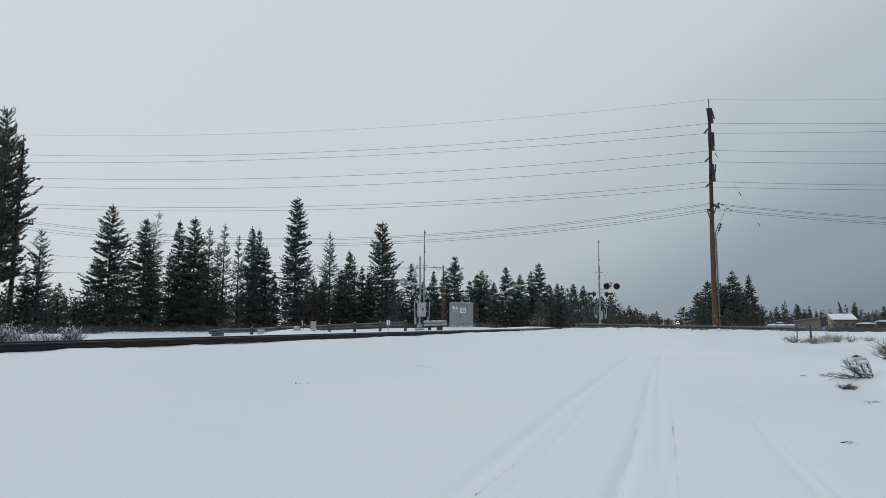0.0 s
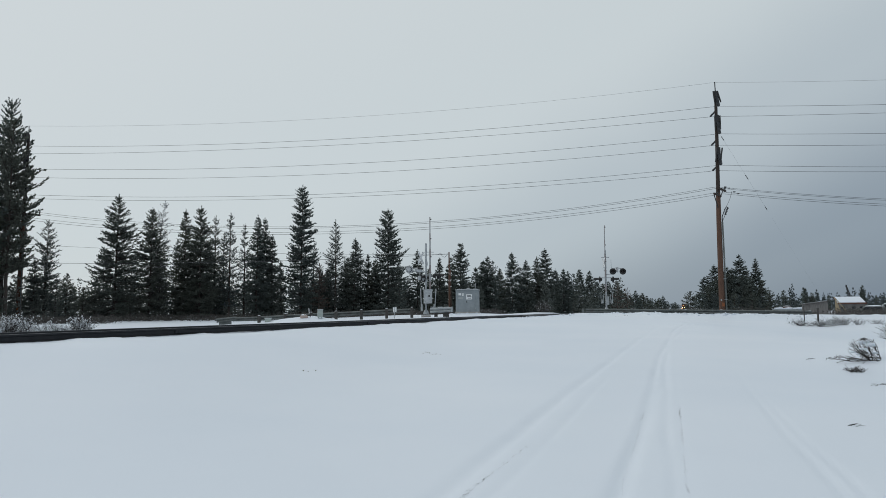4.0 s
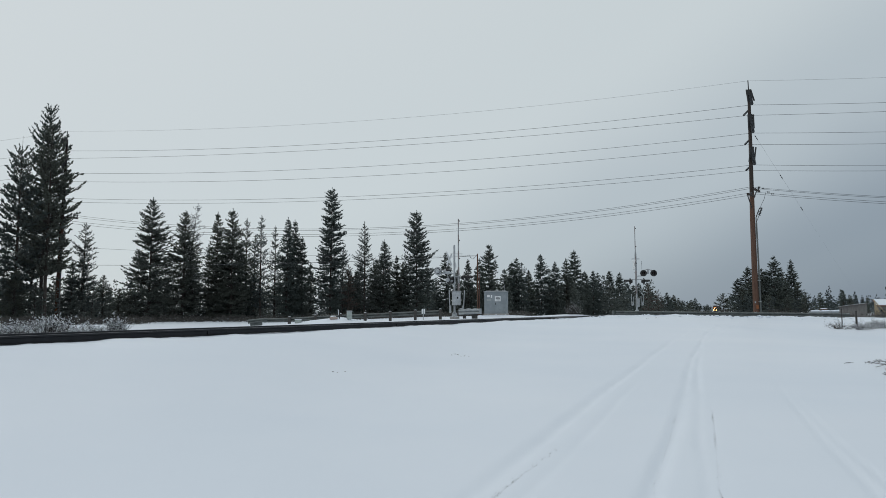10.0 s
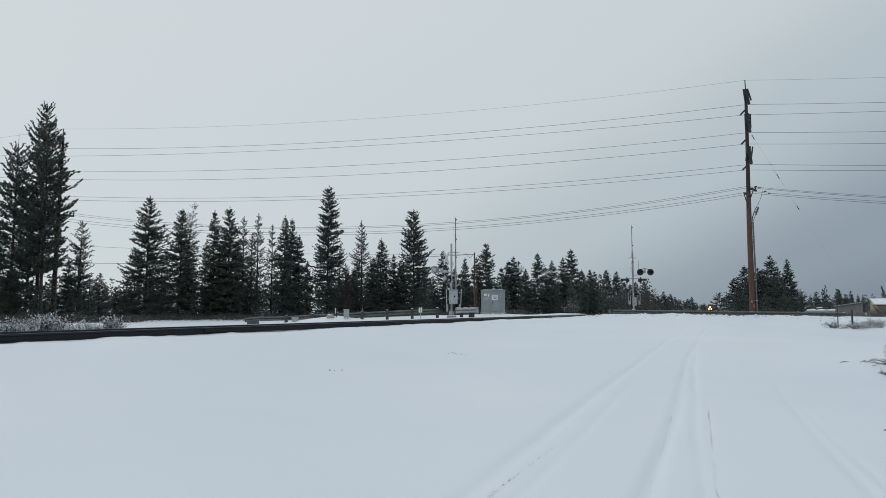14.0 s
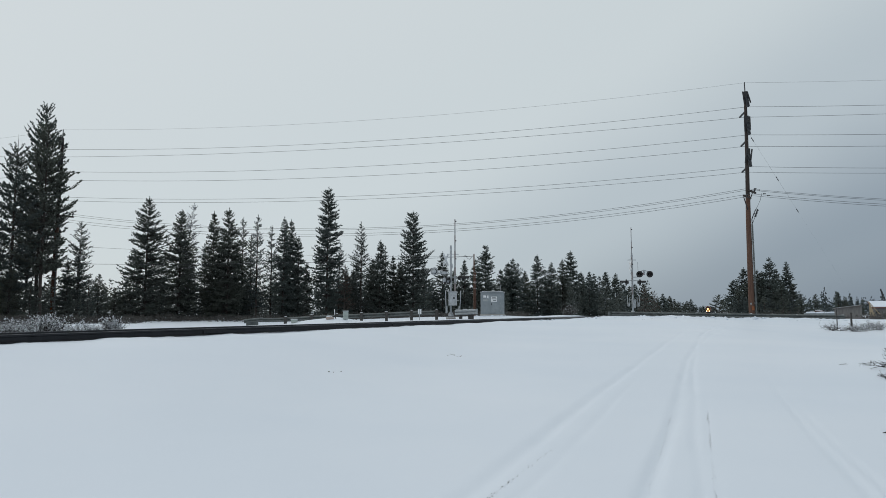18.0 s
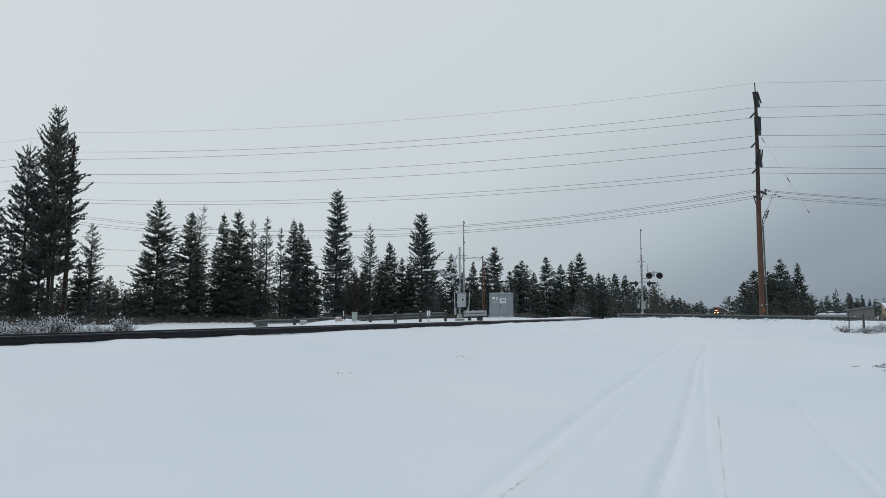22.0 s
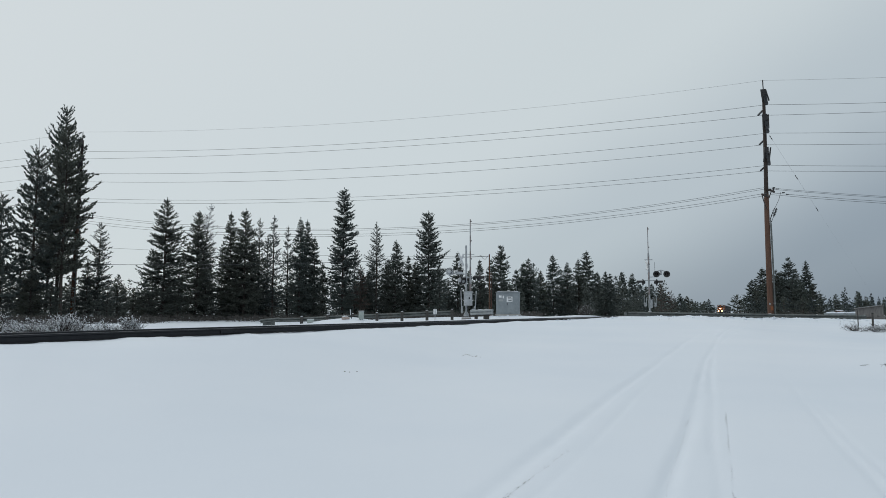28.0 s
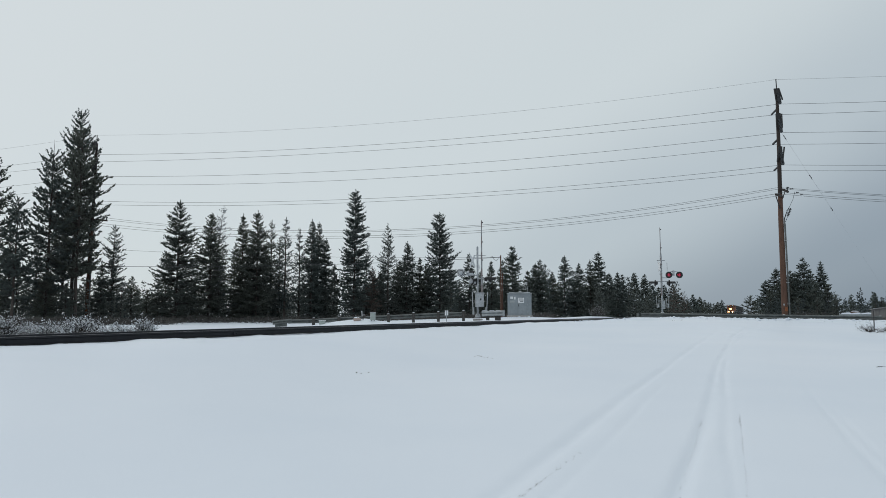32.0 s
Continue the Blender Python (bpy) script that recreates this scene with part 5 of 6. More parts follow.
def build_signal_east():
    x, y = 20.13, 62.0
    z = ground_at(x, y)
    sig = thing("crossing_signal", x, y, z, 0, "silver railway crossing signal with black round flashers and raised gate", "crossing signal", "crossing signals")
    up = lambda h: h - z
    mast_base(sig, up(7.05), 8)
    part("mast_sleeve", Shape().tube([(0, 0, up(3.6)), (0, 0, up(6.9))], 0.09, 14), SILVER, sig)
    part("gate_machine", Shape().box((0.0, -0.26, up(2.35)), (0.30, 0.36, 0.7), None, 0.03), GALVANISED, sig, "grey gate mechanism box")
    part("machine_lid", Shape().box((0.0, -0.26, up(2.73)), (0.35, 0.42, 0.06), None, 0.015), GALVANISED, sig)
    for sgn in (-1, 1):
        loop = [(0.16 * sgn, -0.2, up(3.5)), (0.38 * sgn, -0.2, up(3.38)), (0.56 * sgn, -0.2, up(3.1)), (0.55 * sgn, -0.2, up(2.2)), (0.46 * sgn, -0.2, up(2.08)), (0.36 * sgn, -0.2, up(2.2)), (0.34 * sgn, -0.2, up(2.95))]
        part("counterweight_arm", Shape().tube(loop, 0.03, 8), GALVANISED, sig, "pale bent counterweight arm")
        part("counterweight", Shape().box((0.45 * sgn, -0.2, up(2.3)), (0.14, 0.4, 0.34), None, 0.03), GALVANISED, sig)
    gate_arm(sig, -0.06, -0.16, up(3.2), up(9.5), 0.10)
    part("top_bracket", Shape().box((0, 0, up(6.45)), (0.75, 0.07, 0.07), None, 0.01), SILVER, sig)
    part("step_arm", Shape().tube([(-0.18, 0, up(5.5)), (0.1, 0, up(5.5))], 0.03, 6), SILVER, sig)
    part("step_arm", Shape().tube([(-0.18, 0, up(5.2)), (0.1, 0, up(5.2))], 0.03, 6), SILVER, sig)
    part("hanging_chain", Shape().tube([(0.55, 0, up(6.25)), (0.56, 0, up(5.45))], 0.02, 5), GALVANISED, sig)
    # pair that faces the open snow
    part("bracket_arm", Shape().tube([(0, 0, up(4.85)), (0.5, -0.05, up(4.85)), (0.9, -0.05, up(5.0)), (1.12, -0.05, up(5.35))], 0.04, 8), SILVER, sig)
    part("bracket_arm", Shape().tube([(0.62, -0.05, up(5.35)), (1.1, -0.05, up(5.48)), (1.6, -0.05, up(5.35))], 0.04, 8), SILVER, sig)
    part("junction_box", Shape().box((1.12, -0.05, up(5.28)), (0.16, 0.16, 0.5), None, 0.03), SILVER, sig)
    for dx in (0.64, 1.6):
        flasher(sig, dx, -0.2, up(5.11), -12, True)
        cx, cy = dx + 0.2 * math.sin(radians(12)), -0.2 + 0.2 * math.cos(radians(12))
        LAMPS.append((lamp_drum(sig, cx, cy, up(5.11), -12), (cx, cy, up(5.11))))
    # pairs along the road, seen edge on
    part("bracket_arm", Shape().tube([(-0.62, 0, up(4.52)), (0.78, 0, up(4.52))], 0.04, 8), SILVER, sig)
    for dx in (-0.5, 0.62):
        part("drop_arm", Shape().tube([(dx * 1.0, 0, up(4.52)), (dx * 1.05, 0, up(4.2))], 0.05, 8), SILVER, sig)
    flasher(sig, -0.58, -0.02, up(4.35), -91, False, False, 0.55, True)
    flasher(sig, 0.7, -0.02, up(4.35), 91, False, False, 0.55, True)
    crossbuck(sig, -0.12, 0.1, up(5.95), 86)
    return sig


build_signal_west()
build_signal_east()


# ---- cabinet and small things round the crossing ----
def build_cabinet():
    x, y = 7.5, 66.0
    z = ground_at(x, y)
    cab = thing("signal_cabinet", x, y, z - 0.05, -9, "grey metal railway signal cabinet with a white notice", "signal cabinet")
    h = 3.45 - z + 0.05
    part("plinth", Shape().box((0, 0, 0.05), (2.4, 2.1, 0.3), None, 0.02), CONCRETE, cab)
    part("body", Shape().box((0, 0, 0.1 + h / 2), (2.25, 2.0, h - 0.1), None, 0.025), CABINET, cab)
    part("roof", Shape().prism([(-1.18, 0), (1.18, 0), (1.18, 0.05), (0, 0.11), (-1.18, 0.05)], (0, -1.08, h + 0.05), (0, 1.08, h + 0.05)), GALVANISED, cab, "shallow metal roof")
    part("door", Shape().box((0.32, -1.005, 0.1 + h / 2), (0.95, 0.03, h - 0.35), None, 0.01), CABINET, cab, "flush grey door")
    part("door_handle", Shape().box((-0.05, -1.035, 1.15), (0.06, 0.05, 0.2), None, 0.012), BLACK, cab)
    for i in range(3):
        part("hinge", Shape().tube([(0.8, -1.03, 0.45 + i * 0.7), (0.8, -1.03, 0.58 + i * 0.7)], 0.018, 6), GALVANISED, cab)
    notice = part("notice", Shape().box((0.18, -1.032, h - 0.62), (0.56, 0.02, 0.5), None, 0.004), WHITE, cab, "white notice with unreadable dark lines")
    for i, (w, dz) in enumerate(((0.36, 0.14), (0.42, 0.03), (0.30, -0.12))):
        part("notice_line", Shape().box((0.18 + 0.02 * i, -1.045, h - 0.62 + dz), (w, 0.006, 0.06)), SIGN_INK, notice)
    part("placard", Shape().box((-0.72, -1.012, h - 0.36), (0.26, 0.02, 0.22), None, 0.004), WHITE, cab)
    part("placard", Shape().box((-0.42, -1.012, h - 0.4), (0.13, 0.02, 0.26), None, 0.004), WHITE, cab)
    part("placard", Shape().box((-0.66, -1.012, h - 0.72), (0.42, 0.02, 0.2), None, 0.004), GALVANISED, cab)
    part("vent_cap", Shape().tube([(0.05, 0, h + 0.1), (0.05, 0, h + 0.22), (0.05, 0, h + 0.3)], [0.12, 0.17, 0.06], 12), GALVANISED, cab)
    part("antenna", Shape().tube([(0.8, -0.3, h + 0.05), (0.8, -0.3, h + 0.75)], 0.025, 6), GALVANISED, cab)
    part("roof_snow", Shape().box((0, 0.1, h + 0.13), (2.0, 1.7, 0.05), None, 0.02), SNOW, cab, "thin snow on the roof")


build_cabinet()

W_BEAM = [(0.0, 0.155), (0.06, 0.125), (0.08, 0.08), (0.055, 0.035), (0.0, 0.0), (0.055, -0.035), (0.08, -0.08), (0.06, -0.125), (0.0, -0.155), (-0.012, -0.15), (0.045, -0.12), (0.064, -0.08), (0.045, -0.045), (-0.012, 0.0), (0.045, 0.045), (0.064, 0.08), (0.045, 0.12), (-0.012, 0.15)]


def build_guardrails():
    rng = np.random.RandomState(5)
    west = thing("guardrail", 0, 0, 0, 0, "galvanised roadside guardrail on dark wooden posts in snow", "guardrail", "guardrails")
    xs = (-11.85, -9.9, -7.95, -6.04, -4.17, -2.26, -0.35, 1.57)
    tops = (1.2, 1.24, 1.37, 1.46, 1.54, 1.63, 1.72, 1.80)
    for i, (x, top) in enumerate(zip(xs, tops)):
        g = ground_at(x, 52.15) - 0.3
        if i:
            post = part("post", Shape().box((x, 51.74, (g + top) / 2), (0.22, 0.22, top - g), None, 0.025), POST_WOOD, west)
            part("post_snow", Shape().ball((x, 51.74, top), (0.10, 0.10, 0.03), i), SNOW, post)
            part("blockout", Shape().box((x, 51.9, top - 0.26), (0.16, 0.14, 0.34), None, 0.015), POST_WOOD, post)
    for i in range(len(xs) - 1):
        part("beam", Shape().prism(W_BEAM, (xs[i] - 0.05, 52.03 - 0.004 * (i % 2), tops[i] - 0.24), (xs[i + 1] + 0.05, 52.03 - 0.004 * (i % 2), tops[i + 1] - 0.24)), BEAM, west)
    # flared end at the far left and the heavy end by the signal
    part("end_panel", Shape().prism(W_BEAM, (-12.9, 51.2, 0.88), (-11.6, 51.75, 1.02)), BEAM, west)
    part("end_post", Shape().box((-12.35, 51.6, 0.75), (0.9, 0.12, 0.5), None, 0.02), BEAM, west, "weathered end plate")
    east_end = thing("guardrail_end", 0, 0, 0, 0, "short guardrail end on two thick dark posts", "guardrail", "guardrails")
    part("beam", Shape().prism([(p * 1.1, q * 1.25) for p, q in W_BEAM], (2.85, 49.75, 1.56), (4.45, 49.7, 1.62)), GALVANISED, east_end)
    part("beam_nose", Shape().tube([(4.45, 49.7, 1.42), (4.45, 49.7, 1.82)], 0.1, 12), GALVANISED, east_end)
    for x, w in ((3.3, 0.24), (4.05, 0.42)):
        g = ground_at(x, 49.95) - 0.2
        part("post", Shape().box((x, 49.95, (g + 1.72) / 2), (w, 0.25, 1.72 - g), None, 0.025), POST_WOOD, east_end)
    for x in (3.1, 3.6, 4.1):
        part("end_snow", Shape().ball((x, 49.9, 1.8), (0.2, 0.1, 0.02), int(x * 10)), SNOW, east_end)
    right = thing("guardrail", 0, 0, 0, 0, "long weathered guardrail with snow lumps on its posts", "guardrail", "guardrails")
    xs = [14.3 + 3.46 * i for i in range(6)]
    for i in range(5):
        z0, z1 = 1.48 - 0.046 * i, 1.48 - 0.046 * (i + 1)
        beam = part("beam", Shape().prism(W_BEAM, (xs[i] - 0.05, 48.75 - 0.004 * (i % 2), z0), (xs[i + 1] + 0.05, 48.75 - 0.004 * (i % 2), z1)), BEAM, right)
    for i, x in enumerate(xs):
        for k in (0, 0.5):
            xx = x + 3.46 * k
            if xx > xs[-1] or i + k == 0:
                continue
            top = 1.58 - 0.046 * (i + k)
            post = part("post", Shape().box((xx, 49.0, top - 0.55), (0.2, 0.22, 1.1), None, 0.02), POST_WOOD, right)
            part("blockout", Shape().box((xx, 48.84, top - 0.16), (0.15, 0.14, 0.32), None, 0.015), POST_WOOD, post)
            if k == 0:
                part("post_snow", Shape().ball((xx + 0.05, 49.0, top + 0.02), (0.16, 0.12, 0.045), i, 0.5), SNOW, post)
    part("rounded_end", Shape().tube([(14.05, 48.72, 1.32), (14.05, 48.72, 1.63)], 0.1, 12), BEAM, right)


build_guardrails()


def build_trackside():
    x, y = -4.77, 46.0
    z = ground_at(x, y)
    ped = thing("utility_pedestal", x, y, z - 0.1, 8, "pale grey-green utility pedestal on two legs in snow", "utility box")
    part("body", Shape().box((0, 0, 1.7 - z - 0.22), (0.36, 0.26, 0.5), None, 0.03), PEDESTAL, ped)
    part("cap", Shape().box((0, 0, 1.7 - z + 0.05), (0.40, 0.30, 0.07), None, 0.025), GALVANISED, ped)
    for dx in (-0.1, 0.1):
        part("leg", Shape().tube([(dx, 0, 0), (dx, 0, 1.7 - z - 0.4)], 0.03, 8), GALVANISED, ped)
    x, y = -5.85, 46.0
    z = ground_at(x, y)
    rock = thing("boulder", x, y, z, 0, "pinkish boulder with a cap of snow", "rock")
    part("stone", Shape().ball((0, 0, 0.05), (0.27, 0.2, 0.17), 3, 0.3), STONE, rock)
    part("snow_cap", Shape().ball((-0.02, 0.0, 0.17), (0.2, 0.16, 0.06), 4, 0.2), SNOW, rock)
    x, y = -5.45, 46.1
    z = ground_at(x, y)
    mk = thing("marker_stake", x, y, z - 0.2, 0, "short dark marker stake with a white reflector", "marker post")
    part("stake", Shape().box((0, 0, 0.35), (0.06, 0.03, 0.7), None, 0.006), BLACK, mk)
    part("reflector", Shape().box((-0.03, -0.02, 0.62), (0.05, 0.012, 0.36), pose(0, 0, 0, 0, -4, 0), 0.003), WHITE, mk)
    x, y = -8.3, 46.5
    box = thing("ground_box", x, y, ground_at(x, y) - 0.02, 0, "low pale plastic box lying in the snow", "utility box")
    part("body", Shape().box((0, 0, 0.12), (0.4, 0.3, 0.24), None, 0.03), PEDESTAL, box)
    part("lid", Shape().box((0, 0, 0.255), (0.44, 0.34, 0.04), None, 0.012), WHITE, box)
    x, y = 0.25, 49.0
    z = ground_at(x, y)
    sg = thing("marker_sign", x, y, z - 0.1, 0, "small post with two narrow white marker plates", "sign")
    part("post", Shape().box((0, 0, (1.85 - z) / 2), (0.05, 0.05, 1.95 - z), None, 0.006), GALVANISED, sg)
    for dx in (-0.07, 0.08):
        part("plate", Shape().box((dx, -0.035, 1.72 - z), (0.10, 0.012, 0.36), None, 0.004), WHITE, sg)
    # stakes among the sagebrush
    for x, y, top, w, lab in ((24.85, 37.7, 1.57, 0.085, "dark square wooden stake standing in the sagebrush"), (24.2, 38.0, 1.7, 0.045, "thin dark stake standing in the sagebrush")):
        z = ground_at(x, y) - 0.2
        st = thing("stake", x, y, z, 6, lab, "post")
        part("shaft", Shape().box((0, 0, (top - z) / 2), (w, w * 0.8, top - z), None, w * 0.08), POST_WOOD, st)
        part("cap_plate", Shape().box((0, 0, top - z - 0.02), (w * 1.12, w * 0.92, 0.05), None, 0.004), BLACK, st)


build_trackside()


# ---- the yard beyond the road ----
def build_yard():
    # lean-to shed
    x, y = 49.0, 75.0
    z = ground_at(x, y) - 0.1
    shed = thing("shed", x, y, z, -33, "small weathered grey wooden lean-to shed", "shed")
    h0, h1 = 1.98 - z, 2.34 - z
    walls = Shape().add([(-1.25, 0, 0), (1.35, 0, 0), (1.35, 0, h1), (-1.25, 0, h0), (-1.25, 2.4, 0), (1.35, 2.4, 0), (1.35, 2.4, h1), (-1.25, 2.4, h0)], [(0, 1, 2, 3), (5, 4, 7, 6), (4, 0, 3, 7), (1, 5, 6, 2), (4, 5, 1, 0), (3, 2, 6, 7)])
    part("wall", walls, GREY_WOOD, shed)
    for i in range(12):
        u = -1.22 + i * 0.222
        hh = h0 + (h1 - h0) * (u + 1.25) / 2.6
        part("board", Shape().box((u + 0.1, -0.015, hh / 2 - 0.02), (0.205, 0.025, hh - 0.06), None, 0.004), GREY_WOOD, shed)
    tilt = math.degrees(math.atan2(h1 - h0, 2.6))
    part("roof", Shape().box((0.02, 1.15, (h0 + h1) / 2 + 0.04), (3.0, 2.9, 0.07), pose(0, 0, 0, 0, 0, 0) @ Matrix.Translation((0.05, 0, (h0 + h1) / 2)) @ pose(0, 0, 0, 0, -tilt, 0) @ Matrix.Translation((-0.05, 0, -(h0 + h1) / 2)), 0.01), GREY_WOOD, shed)
    part("roof_snow", Shape().box((0.02, 1.3, (h0 + h1) / 2 + 0.105), (2.7, 2.2, 0.02), Matrix.Translation((0.05, 0, (h0 + h1) / 2)) @ pose(0, 0, 0, 0, -tilt, 0) @ Matrix.Translation((-0.05, 0, -(h0 + h1) / 2)), 0.02), SNOW, shed)
    # house with a snowy roof and open raw-wood gable
    k = 140 / 105
    x0, x1, y = 73.0 * k, 77.1 * k, 140.0
    z = ground_at(75 * k, y)
    house = thing("cabin", (x0 + x1) / 2, y, z, -34, "low cabin with a snow-covered roof and red-brown eaves", "house")
    w = (x1 - x0) / 2
    eave, ridge = 1.25 + 1.0 * k - z, 1.25 + 1.9 * k - z
    part("wall", Shape().box((0, 2.2, eave / 2), (2 * w - 0.6, 4.2, eave), None, 0.02), GREY_WOOD, house)
    part("eave_board", Shape().box((0.1, -0.45, eave - 0.04), (2 * w + 0.1, 0.06, 0.2), None, 0.01), RUST, house)
    part("roof", Shape().add([(-w, -0.5, eave), (w, -0.5, eave), (w - 0.9, 2.2, ridge), (-w - 0.6, 2.2, ridge), (-w, 4.9, eave), (w, 4.9, eave), (-w, -0.5, eave + 0.1), (w, -0.5, eave + 0.1), (w - 0.9, 2.2, ridge + 0.1), (-w - 0.6, 2.2, ridge + 0.1), (-w, 4.9, eave + 0.1), (w, 4.9, eave + 0.1)], [(0, 1, 2, 3), (3, 2, 5, 4), (6, 9, 8, 7), (9, 10, 11, 8), (0, 6, 7, 1), (4, 5, 11, 10), (0, 3, 9, 6), (3, 4, 10, 9), (1, 7, 8, 2), (2, 8, 11, 5)]), RUST, house)
    part("roof_snow", Shape().add([(-w + 0.1, -0.42, eave + 0.11), (w - 0.15, -0.42, eave + 0.11), (w - 1.0, 2.2, ridge + 0.11), (-w - 0.5, 2.2, ridge + 0.11), (-w + 0.1, -0.42, eave + 0.26), (w - 0.15, -0.42, eave + 0.26), (w - 1.0, 2.2, ridge + 0.26), (-w - 0.5, 2.2, ridge + 0.26)], [(0, 3, 2, 1), (4, 5, 6, 7), (0, 1, 5, 4), (1, 2, 6, 5), (2, 3, 7, 6), (3, 0, 4, 7)]), SNOW, house, "smooth snow on the roof")
    for i, u in enumerate((-1.6, 0.4, 1.9)):
        win = part("window", Shape().box((u, 0.06, eave - 0.95), (0.8, 0.08, 0.6), None, 0.01), GREY_WOOD, house)
        part("pane", Shape().box((u, 0.012, eave - 0.95), (0.66, 0.03, 0.46), None, 0.004), GLASS, win)
    # raw boards leaning at the gable
    plank = thing("leaning_plank", 0, 0, 0, 0, "long raw tan plank leaning against the cabin", "plank")
    part("board", Shape().tube([(68.7 * 1.3, 130, 1.6 + 1.67 * 1.3), (70.75 * 1.3, 129.6, 0.35)], 0.09, 4), TAN_WOOD, plank)
    gable = thing("board_panel", 68.9 * 1.3, 130.2, ground_at(90, 130) - 0.05, 0, "upright panel of raw tan boards", "panel")
    for i in range(6):
        part("board", Shape().box((0.12 + 0.2 * i, 0, 1.55 - 0.22 * i), (0.19, 0.04, 3.1 - 0.44 * i), None, 0.006), TAN_WOOD, gable)
    # crane boom
    boom = thing("crane_boom", 112.0, 157.0, ground_at(112, 157), 0, "dark lattice crane boom raised over the yard", "crane")
    p0, p1 = Vector((0.75, 0, 1.2)), Vector((-0.95, 0, 6.75))
    d = (p1 - p0)
    for o in ((-0.16, -0.16), (0.16, -0.16), (-0.16, 0.16), (0.16, 0.16)):
        off = Vector((o[0], o[1], 0))
        part("chord", Shape().tube([p0 + off * 1.6, p0 + d * 0.6 + off, p1 + off * 0.3], 0.05, 6), BLACK, boom)
    for i in range(9):
        q, q2 = i / 9, (i + 1) / 9
        for sgn in (-1, 1):
            part("lacing", Shape().tube([p0 + d * q + Vector((-0.2, 0.2 * sgn, 0)), p0 + d * q2 + Vector((0.18, 0.2 * sgn, 0))], 0.03, 5), BLACK, boom)
    part("cab", Shape().box((1.2, 0, 1.0), (2.2, 2.0, 1.9), None, 0.08), BLACK, boom)
    # long trailer with snow on the roof
    x, y = 52.3, 85.0
    z = ground_at(x, y)
    tr = thing("camping_trailer", x, y, z - 0.5, -30, "long pale camping trailer with snow on its roof", "trailer")
    part("body", Shape().box((0, 0, 0.95), (4.3, 2.0, 1.15), None, 0.14), CABINET, tr)
    part("roof_snow", Shape().box((0.1, 0, 1.57), (4.0, 1.9, 0.14), None, 0.06), SNOW, tr, "lumpy snow on the roof")
    for i, u in enumerate((-1.3, -0.2, 0.9, 1.6)):
        part("snow_lump", Shape().ball((u, -0.3, 1.62), (0.55, 0.6, 0.09), i, 0.4), SNOW, tr)
    part("stripe", Shape().box((0, -1.005, 0.85), (4.1, 0.012, 0.12)), RUST, tr)
    for u in (-1.4, -0.3, 1.2):
        win = part("window", Shape().box((u, -1.0, 1.12), (0.5, 0.03, 0.22), None, 0.02), BLACK, tr)
        part("pane", Shape().box((u, -1.018, 1.12), (0.44, 0.012, 0.16), None, 0.01), GLASS, win)
    for u in (-0.5, 0.45):
        wheel = part("wheel", Shape().tube([(u, -0.95, 0.3), (u, -0.75, 0.3)], 0.3, 18), BLACK, tr)
        part("rim", Shape().tube([(u, -0.97, 0.3), (u, -0.94, 0.3)], 0.16, 14), SILVER, wheel)
    # rusty machine and parked cars
    x, y = 57.6, 95.0
    mach = thing("rusted_machine", x, y, ground_at(x, y), -30, "low rusty piece of farm machinery with snow on it", "machinery")
    part("frame", Shape().box((0.2, 0, 0.75), (1.5, 1.0, 0.3), None, 0.05), RUST, mach)
    part("hopper", Shape().add([(-0.1, -0.3, 0.9), (0.6, -0.3, 0.9), (0.6, 0.3, 0.9), (-0.1, 0.3, 0.9), (-0.3, -0.45, 1.35), (0.8, -0.45, 1.42), (0.8, 0.45, 1.42), (-0.3, 0.45, 1.35)], [(0, 1, 2, 3), (4, 7, 6, 5), (0, 4, 5, 1), (1, 5, 6, 2), (2, 6, 7, 3), (3, 7, 4, 0)]), RUST, mach)
    part("snow_cover", Shape().ball((0.25, 0, 1.42), (0.5, 0.4, 0.1), 9, 0.3), SNOW, mach)
    for u in (-0.4, 0.8):
        part("wheel", Shape().tube([(u, -0.6, 0.38), (u, -0.48, 0.38)], 0.38, 16), BLACK, mach)
    for x, y, body_mat, lab in ((69.5, 92.0, BEAM, "parked grey car half buried in snow"), (75.5, 96.0, CABINET, "parked pale grey van beside the brush")):
        van = body_mat is CABINET
        car = thing("parked_van" if van else "parked_car", x, y, ground_at(x, y) - 0.25, -34, lab, "van" if van else "car")
        hh = 1.0 if van else 0.62
        prof = [(-2.1, 0.35), (2.1, 0.35), (2.15, 0.8), (1.3, 0.95), (0.9, 0.95 + hh), (-1.5, 0.95 + hh), (-2.05, 0.95)]
        part("body", Shape().prism([(q, w) for q, w in prof], (0, -0.85, 0), (0, 0.85, 0)), body_mat, car)
        glass = [(0.75, 1.0), (0.6, 0.88 + hh), (-1.35, 0.88 + hh), (-1.75, 1.0)]
        part("side_window", Shape().prism(glass, (0, -0.862, 0), (0, -0.845, 0)), GLASS, car)
        part("roof_snow", Shape().ball((-0.3, 0, 0.95 + hh), (1.25, 0.85, 0.16), 4, 0.15), SNOW, car)
        part("bonnet_snow", Shape().ball((1.65, 0, 0.84), (0.5, 0.8, 0.13), 5, 0.15), SNOW, car)
        for u in (-1.3, 1.3):
            wheel = part("wheel", Shape().tube([(u, -0.88, 0.32), (u, -0.66, 0.32)], 0.32, 18), BLACK, car)
            part("rim", Shape().tube([(u, -0.9, 0.32), (u, -0.87, 0.32)], 0.18, 14), SILVER, wheel)


build_yard()


